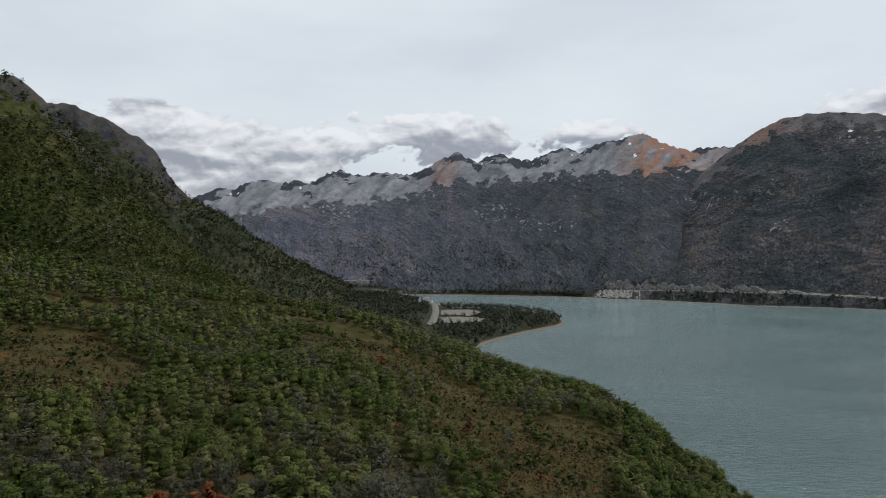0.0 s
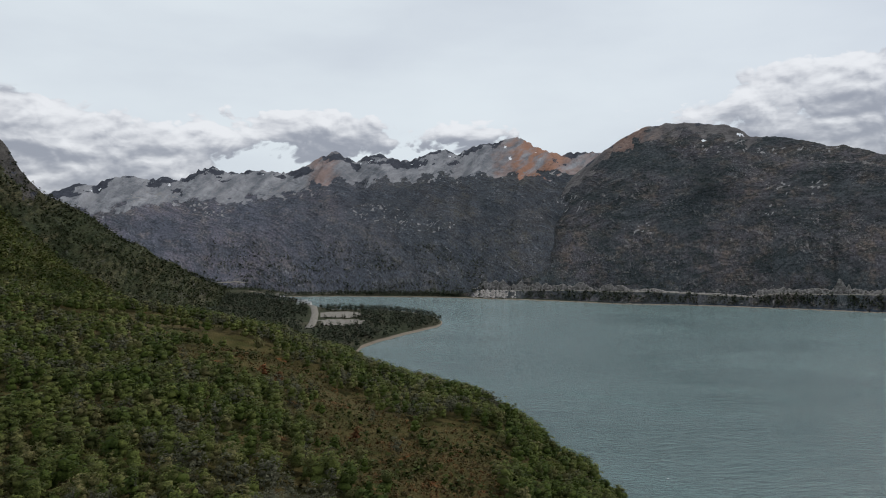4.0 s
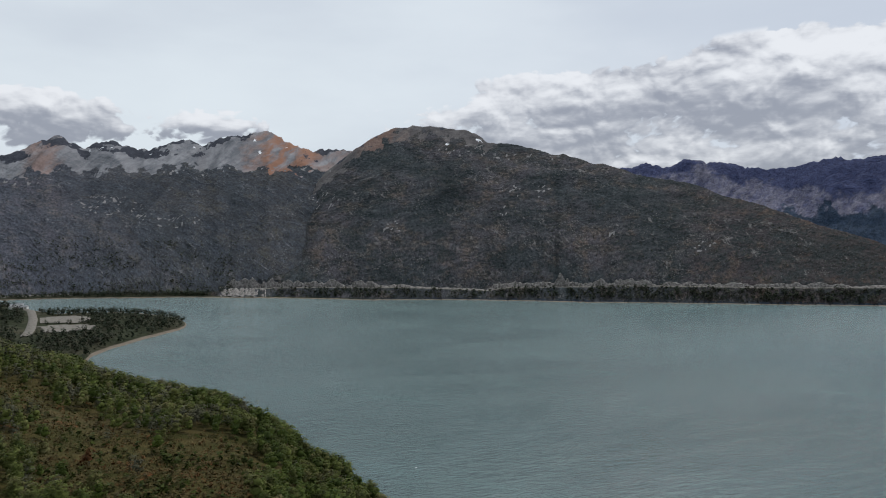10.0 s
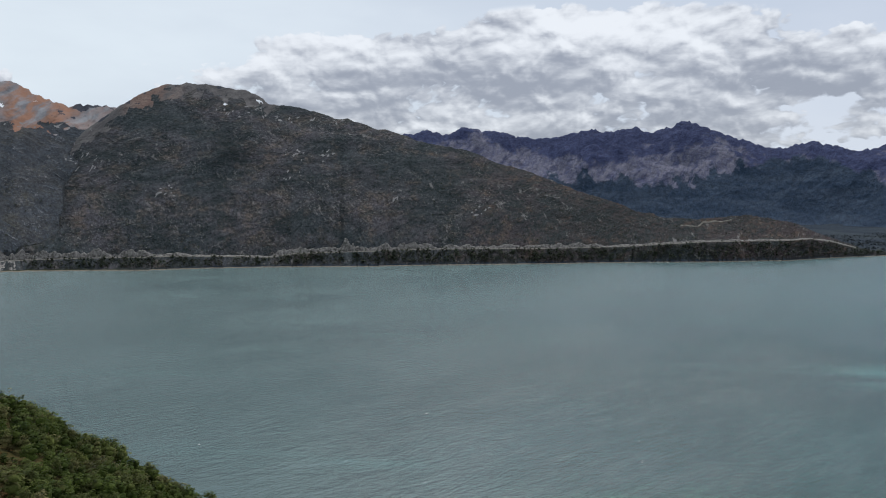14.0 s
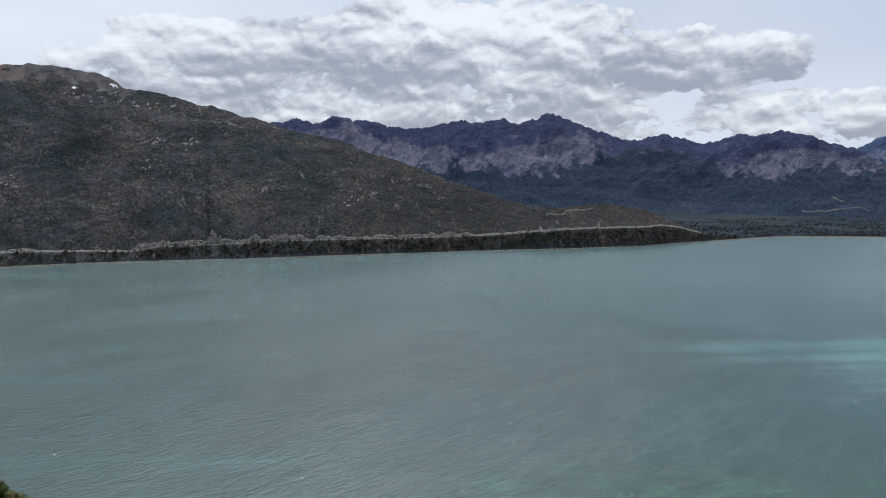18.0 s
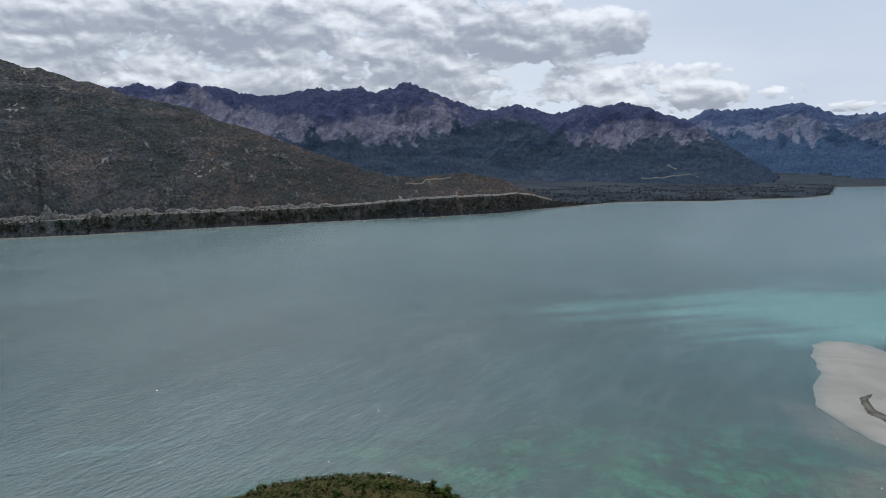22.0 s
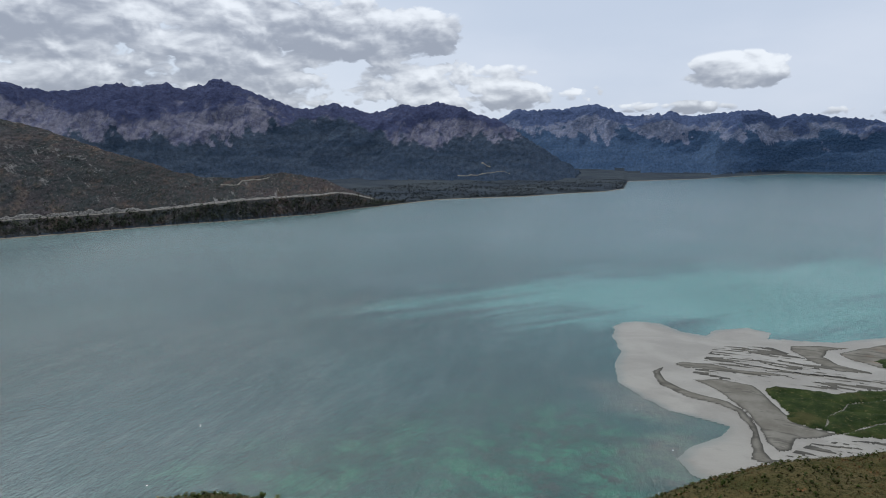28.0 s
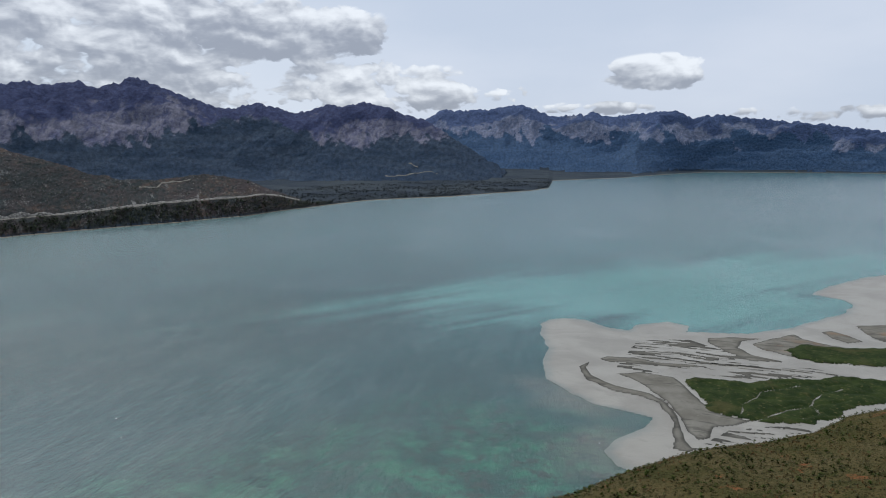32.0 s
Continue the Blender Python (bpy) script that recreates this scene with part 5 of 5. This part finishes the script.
def forest(name, x, y, z, tall, wide, clumps, cards, size, leaf, label, rng, level=0, category="trees", core=1.0):
    """Many trees joined into one object: flat sprays of three-cornered leaf cards round small cores."""
    n = len(x)
    if not n:
        return
    a, hz = rng.uniform(0, 2 * math.pi, (n, clumps)), np.linspace(0.36, 0.95, clumps)[None] + rng.normal(0, 0.05, (n, clumps))
    reach = np.clip(1.1 - np.abs(hz - 0.52) * 2.0, 0.1, 1) ** 0.7 * rng.uniform(0.2, 0.85, (n, clumps))
    mids = np.stack([np.cos(a) * reach, np.sin(a) * reach, hz], -1)
    scale = np.stack([wide, wide, tall], -1)
    root = np.stack([x, y, z], -1)
    own = rng.uniform(0, 1, n)
    pieces, tree, bulge = [], [], []
    if core:
        at = np.array([[0, 0, 0.46], [0.08, -0.08, 0.7]])[None] * scale[:, None] + root[:, None]
        rad = np.array([[0.75, 0.75, 0.2], [0.55, 0.55, 0.17]])[None] * scale[:, None] * core
        v, f, per = clumps_mesh(rng, at.reshape(-1, 3), rad.reshape(-1, 3), level)
        pieces.append((v, f))
        tree.append(np.repeat(own, 2 * per))
        swell = (v.reshape(-1, per, 3) - at.reshape(-1, 1, 3)) / rad.reshape(-1, 1, 3)
        bulge.append(swell.reshape(-1, 3) + np.array([0, 0, 0.25]))
    if cards:
        pick = rng.randint(0, clumps, (n, cards))
        rows = np.arange(n)[:, None]
        r, turn = np.sqrt(rng.uniform(0, 1, (n, cards))) * rng.uniform(0.3, 0.55, (n, cards)), rng.uniform(0, 2 * math.pi, (n, cards))
        dx, dy = np.cos(turn) * r, np.sin(turn) * r
        droop = -0.12 * (dx * np.cos(a[rows, pick]) + dy * np.sin(a[rows, pick])) - 0.04 * r + rng.normal(0, 0.02, (n, cards))
        local = mids[rows, pick] + np.stack([dx, dy, droop], -1)
        out = ((local - np.array([0, 0, 0.5])) * scale[:, None]).reshape(-1, 3)
        quad = leaf_cards(rng, (local * scale[:, None] + root[:, None]).reshape(-1, 3), np.repeat(size * tall / 7.0, cards), out)
        pieces.append((quad.reshape(-1, 4, 3)[:, :3].reshape(-1, 3), np.arange(n * cards * 3).reshape(-1, 3)))
        tree.append(np.repeat(own, cards * 3))
        spray = (local - mids[rows, pick]) * np.array([1.6, 1.6, 5.0]) + (local - np.array([0, 0, 0.5])) * np.array([0.7, 0.7, 1.2]) + rng.normal(0, 0.3, local.shape) + np.array([0, 0, 0.4])
        bulge.append(np.repeat(spray.reshape(-1, 3), 3, 0))
    verts, faces = join_leaves(pieces)
    bulge = np.concatenate(bulge)
    bulge /= np.linalg.norm(bulge, axis=1, keepdims=True) + 1e-6
    return tagged(add_mesh(name, verts, faces, leaf, {"tree": np.concatenate(tree)}, True, bulge), label, category, kind="stuff")


def stems(name, x, y, z, tall, rng, label):
    """Thin pale stems and dead limbs, joined."""
    n = len(x)
    k = 4
    base = np.repeat(np.stack([x, y, z], -1), k, 0)
    t = np.repeat(tall, k)
    low = base + np.stack([rng.normal(0, 0.15, n * k), rng.normal(0, 0.15, n * k), t * rng.uniform(0, 0.5, n * k)], -1)
    tip = low + np.stack([rng.normal(0, 0.22, n * k) * t, rng.normal(0, 0.22, n * k) * t, t * rng.uniform(0.25, 0.6, n * k)], -1)
    side = np.cross(tip - low, rng.normal(size=low.shape))
    side *= 0.055 / (np.linalg.norm(side, axis=1, keepdims=True) + 1e-9)
    other = np.cross(tip - low, side)
    other *= 0.055 / (np.linalg.norm(other, axis=1, keepdims=True) + 1e-9)
    v = np.stack([low + side, low - side * 0.5 + other, low - side * 0.5 - other, tip], 1).reshape(-1, 3)
    i = np.arange(n * k)[:, None] * 4
    f = np.concatenate([i + (0, 1, 3), i + (1, 2, 3), i + (2, 0, 3)])
    return tagged(add_mesh(name, v, f, MAT_TRUNK, smooth_faces=False), label, "trees", kind="stuff")


tx, ty, ta, td = scatter(3.8, 62, 480, -46, 33, RNG)
tz, tzone = land(ta, td)
ok = (tzone < 2) & (tz > 2.0) & (RNG.uniform(0, 1, len(tx)) < density(ta, td, tx, ty)) & ((td > 75) | (ta < 20))
tx, ty, ta, td, tz = tx[ok], ty[ok], ta[ok], td[ok], tz[ok]
order = np.argsort(td)
tx, ty, ta, td, tz = tx[order], ty[order], ta[order], td[order], tz[order]
kindness = fbm(tx / 22 + 50, ty / 22, 3) + RNG.normal(0, 0.2, len(tx)) - 0.4 * smooth(9, 16, ta)
grow = np.clip(0.92 + 0.3 * fbm(tx / 18 + 7, ty / 18, 2) + RNG.normal(0, 0.1, len(tx)), 0.55, 1.35)
kind_ = np.where(kindness < -0.2, 1, np.where(kindness > 0.32, 2, 0))     # 1 dark, 2 half bare
inview = (ta > -35) & (ta < 32)
single = np.nonzero(inview & (td > 95))[0][:300]
for n_, i in enumerate(single):
    pool = {0: MODELS[:6], 1: MODELS[6:8], 2: MODELS[8:]}[int(kind_[i])]
    m = pose(float(tx[i]), float(ty[i]), float(tz[i]) - 0.1, 0, 0, float(RNG.uniform(0, 360))) @ Matrix.Diagonal((float(grow[i]) * 1.05, float(grow[i]) * 1.05, float(grow[i]), 1))
    ob = copy_thing(pool[n_ % len(pool)], m)
rest_ = np.ones(len(tx), bool)
rest_[single] = False
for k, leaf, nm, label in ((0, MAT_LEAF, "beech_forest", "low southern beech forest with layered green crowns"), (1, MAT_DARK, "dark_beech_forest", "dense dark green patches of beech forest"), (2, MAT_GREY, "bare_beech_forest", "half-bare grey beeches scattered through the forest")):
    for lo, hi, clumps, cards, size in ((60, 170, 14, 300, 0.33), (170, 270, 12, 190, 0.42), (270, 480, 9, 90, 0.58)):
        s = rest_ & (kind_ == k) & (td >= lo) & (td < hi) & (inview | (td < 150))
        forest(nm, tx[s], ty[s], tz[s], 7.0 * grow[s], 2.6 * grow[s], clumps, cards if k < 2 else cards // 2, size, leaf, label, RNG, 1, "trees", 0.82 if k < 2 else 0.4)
s = rest_ & ((kind_ == 2) | (RNG.uniform(0, 1, len(tx)) < 0.22)) & (td < 330)
stems("dead_stems", tx[s], ty[s], tz[s], 6.6 * grow[s], RNG, "pale dead stems and limbs among the beeches")

# the upper hillside
ux, uy, ua, ud = scatter(4.2, 450, 800, -44, -7, RNG)
uz, uzone = land(ua, ud)
ok = (uzone == 1) & (RNG.uniform(0, 1, len(ux)) < 0.85 + 0.5 * fbm(ux / 40, uy / 40, 3) - smooth(6.5, 10, np.degrees(np.arctan2(uz - EYE, ud))) * 0.9)
pickk = fbm(ux / 45, uy / 45, 3)[ok] > 0.0
for flag, leaf, nm in ((True, MAT_LEAF, "slope_forest"), (False, MAT_DARK, "dark_slope_forest")):
    s = pickk == flag
    forest(nm, ux[ok][s], uy[ok][s], uz[ok][s], RNG.uniform(4, 7.5, s.sum()), RNG.uniform(2.0, 3.2, s.sum()), 5, 26, 1.15, leaf, "beech forest climbing the upper hillside", RNG)

# the foot of the spur
ux, uy, ua, ud = scatter(6.5, 900, 1300, -30, -1, RNG)
uz, uzone = land(ua, ud)
ok = (uzone == 2) & (RNG.uniform(0, 1, len(ux)) < 0.75 + 0.6 * fbm(ux / 60, uy / 60, 3) - smooth(3, 7, np.degrees(np.arctan2(uz - EYE, ud))))
forest("spur_forest", ux[ok], uy[ok], uz[ok], RNG.uniform(4, 7.5, ok.sum()), RNG.uniform(2.2, 3.8, ok.sum()), 4, 14, 1.7, MAT_WOOD, "dark scrub forest on the rocky spur", RNG)

# the cape
cx_, cy_, ca, cd = scatter(5.2, 560, 1160, -14, 10, RNG)
cz, czone = land(ca, cd)
pit = np.maximum(inside(cx_, cy_, PIT_A), inside(cx_, cy_, PIT_B))
way = along(cx_, cy_, CAPE_ROAD)
edge_ = np.minimum(cd - line(CAPE, ca), line(CAPE, ca, 2) - cd)
ok = (czone == 7) & (cz > 1.0) & (pit < -4) & (way > 9) & (RNG.uniform(0, 1, len(cx_)) < 0.72 + 0.6 * fbm(cx_ / 50, cy_ / 50, 3) + 0.6 * smooth(40, 15, line(CAPE, ca, 2) - cd))
forest("cape_forest", cx_[ok], cy_[ok], cz[ok], RNG.uniform(4, 8, ok.sum()), RNG.uniform(1.6, 2.8, ok.sum()), 5, 34, 1.05, MAT_SHORE, "dark low trees on the flat cape", RNG)

# the strip of scrub between road and water, and the slope over the road
fa = RNG.uniform(9.5, 79, 6400)
fs = far_shore(fa) + RNG.uniform(3, 37, len(fa))
gap = 0.62 + 0.8 * fbm(fa * 0.9, fs / 40, 3) - 1.5 * smooth(2.6, 1.4, np.abs(fa - 13.6)) - smooth(0.5, 0.2, np.abs(fa - 38.8)) - smooth(0.3, 0.1, np.abs(fa - 61)) + 0.4 * smooth(30, 34, fa)
ok = RNG.uniform(0, 1, len(fa)) < gap
fx, fy = plan(fa[ok], fs[ok])
forest("shore_scrub", fx, fy, height(fa[ok], fs[ok]), 1.2 + 6.5 * RNG.uniform(0, 1, ok.sum()) ** 2.2, RNG.uniform(1.2, 3.2, ok.sum()), 4, 14, 1.6, MAT_SHORE, "dark scrub along the far shore below the road", RNG, 0)
fa = RNG.uniform(12, 78, 2400)
fs = far_shore(fa) + 66 + RNG.uniform(0, 1, len(fa)) ** 1.6 * 260
fx, fy = plan(fa, fs)
ok = RNG.uniform(0, 1, len(fa)) < 0.45 + 0.9 * fbm(fx / 90, fy / 90, 3)
fz, fzone = land(fa[ok], fs[ok])
forest("mountain_scrub", fx[ok], fy[ok], fz, RNG.uniform(2.0, 4.0, ok.sum()), RNG.uniform(2.0, 4, ok.sum()), 3, 10, 2.0, MAT_SHORE, "dark scrub scattered over the mountain foot", RNG, 0)

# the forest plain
# Leaf colours for the distant plain, shifted to the blue of haze.
MAT_HAZY_PLAIN = leaf_material("hazy_plain_leaves", (0.036, 0.046, 0.056), (0.046, 0.056, 0.064), (0.052, 0.058, 0.06))
fa = RNG.uniform(74, 100, 9000)
fs = far_shore(fa) + 8 + RNG.uniform(0, 1, len(fa)) ** 1.6 * 700
fx, fy = plan(fa, fs)
ok = (RNG.uniform(0, 1, len(fa)) < 0.6 + 0.8 * fbm(fx / 120, fy / 120, 3)) & (fs < 2950)
fz, fzone = land(fa[ok], fs[ok])
s = fzone == 7
forest("plain_forest", fx[ok][s], fy[ok][s], fz[s], RNG.uniform(1.5, 4, s.sum()), RNG.uniform(3, 8, s.sum()), 3, 5, 4.0, MAT_HAZY_PLAIN, "dark forest on the plain beyond the lake", RNG, 0)

# the head of the lake
fa = RNG.uniform(-9, 13, 2600)
fs = far_shore(fa) + 6 + RNG.uniform(0, 1, len(fa)) ** 1.5 * 260
fx, fy = plan(fa, fs)
fz, fzone = land(fa, fs)
ok = RNG.uniform(0, 1, len(fa)) < 0.55 + 0.8 * fbm(fx / 60, fy / 60, 3)
forest("lakehead_forest", fx[ok], fy[ok], fz[ok], RNG.uniform(4, 7, ok.sum()), RNG.uniform(2.2, 4, ok.sum()), 3, 10, 1.6, MAT_SHORE, "dark scrub at the head of the lake", RNG, 0)

# rust-red shrubs
for r_az, r_d in [(-22.6, 117), (-22.0, 120), (-21.2, 116), (-19.6, 119), (-18.4, 124), (-17.6, 118), (-19.0, 112), (-23.2, 113), (-17.9, 113), (-3.8, 262), (-16.5, 340), (-5, 268), (2, 205)]:
    x, y = plan(r_az, r_d)
    copy_thing(RUST, pose(float(x), float(y), float(height(r_az, r_d)[0]), 0, 0, r_az * 77) @ Matrix.Diagonal((1.25, 1.25, 1.25, 1)))

# bushes on the knoll and on the brown slope by the delta
bush_at = [(51.5, 108), (52.2, 105), (53.4, 107), (66.5, 106), (67.4, 105), (67.9, 108), (68.6, 106), (65.2, 103), (58, 105), (62.6, 106), (56.2, 100), (105.9, 164)]
for _ in range(26):
    a = RNG.choice([RNG.uniform(66.0, 69.5), RNG.uniform(49.5, 53.0), RNG.uniform(55, 66)], p=[0.45, 0.35, 0.2])
    bush_at.append((a, float(line(BROW, a)) * RNG.uniform(0.94, 1.06)))
for _ in range(150):
    a = RNG.uniform(97, 125)
    bush_at.append((a, float(line(BROW, a)) * RNG.uniform(0.45, 1.03)))
for _ in range(90):
    bush_at.append((RNG.uniform(46, 72), RNG.uniform(90, 135)))
for n_, (a, d) in enumerate(bush_at):
    x, y = plan(a, d)
    k = (1.9 if n_ in (3, 5) else 1.35) if n_ < 12 else RNG.uniform(0.8, 1.7) if n_ < 38 else RNG.uniform(0.35, 0.9)
    copy_thing(BUSH[n_ % 3], pose(float(x), float(y), float(height(a, d)[0]) - 0.1, 0, 0, n_ * 57) @ Matrix.Diagonal((k, k, k * RNG.uniform(0.7, 1.1), 1)))
lone = tree_model("flag_tree", "lone wind-bent tree on top of the knoll", MAT_DARK, 3.0, 0.9, 9, 120, 0.16, 99, lean=0.7)
x, y = plan(60.4, 104)
lone.matrix_world = pose(float(x), float(y), float(height(60.4, 104)[0]), 0, 0, -30)

# the models themselves stand in the forest behind the viewpoint
for n_, m in enumerate(MODELS + BUSH + [RUST]):
    x, y = plan(-42 + n_ * 0.9, 80 + n_ * 3)
    m.matrix_world = pose(float(x), float(y), float(height(-42 + n_ * 0.9, 80 + n_ * 3)[0]))

# low heath and tussocks on open ground
hx, hy, ha, hd = scatter(1.25, 70, 330, -36, 126, RNG)
near_ = (hd < 210) | (RNG.uniform(0, 1, len(hx)) < 0.5)
hx, hy, ha, hd = hx[near_], hy[near_], ha[near_], hd[near_]
hz_, hzone = land(ha, hd)
ok = (hzone == 0) & (hz_ > 1.5) & (RNG.uniform(0, 1, len(hx)) < np.where(ha > 40, 0.8, np.clip(0.95 - density(ha, hd, hx, hy), 0, 0.8))) & (hd < line(BROW, ha) + np.where(ha > 40, 45, 8))
mixk = RNG.uniform(0, 1, len(hx)) + 0.5 * fbm(hx / 14, hy / 14, 3) + 0.3 * smooth(40, 46, ha) * smooth(78, 72, ha) - 0.1 * (ha < 40)
MAT_TUFT = leaf_material("heath_tufts", (0.066, 0.052, 0.02), (0.14, 0.108, 0.05), (0.08, 0.07, 0.028))
MAT_RUSSET = leaf_material("russet_tufts", (0.09, 0.05, 0.02), (0.15, 0.075, 0.03), (0.1, 0.08, 0.03))
MAT_SHRUB = leaf_material("shrub_leaves", (0.032, 0.045, 0.01), (0.06, 0.075, 0.016), (0.06, 0.06, 0.02))
for lo, hi, leaf, nm, label, tall_ in ((-9, 0.12, MAT_RUSSET, "russet_tufts", "russet tufts of low heath", 0.5), (0.12, 0.78, MAT_TUFT, "heath_tufts", "brown low heath and tussock grass", 0.5), (0.78, 9, MAT_SHRUB, "heath_shrubs", "small green shrubs in the heath", 0.9)):
    s = ok & (mixk >= lo) & (mixk < hi)
    forest(nm, hx[s], hy[s], hz_[s] - 0.25 * tall_, tall_ * RNG.uniform(0.5, 1.5, s.sum()) * np.where(ha[s] < 40, 1.9, 1), RNG.uniform(0.35, 0.95, s.sum()) * np.where(ha[s] < 40, 1.35, 1), 3, 12, 2.2, leaf, label, RNG, 0, "shrubs", 0.0)
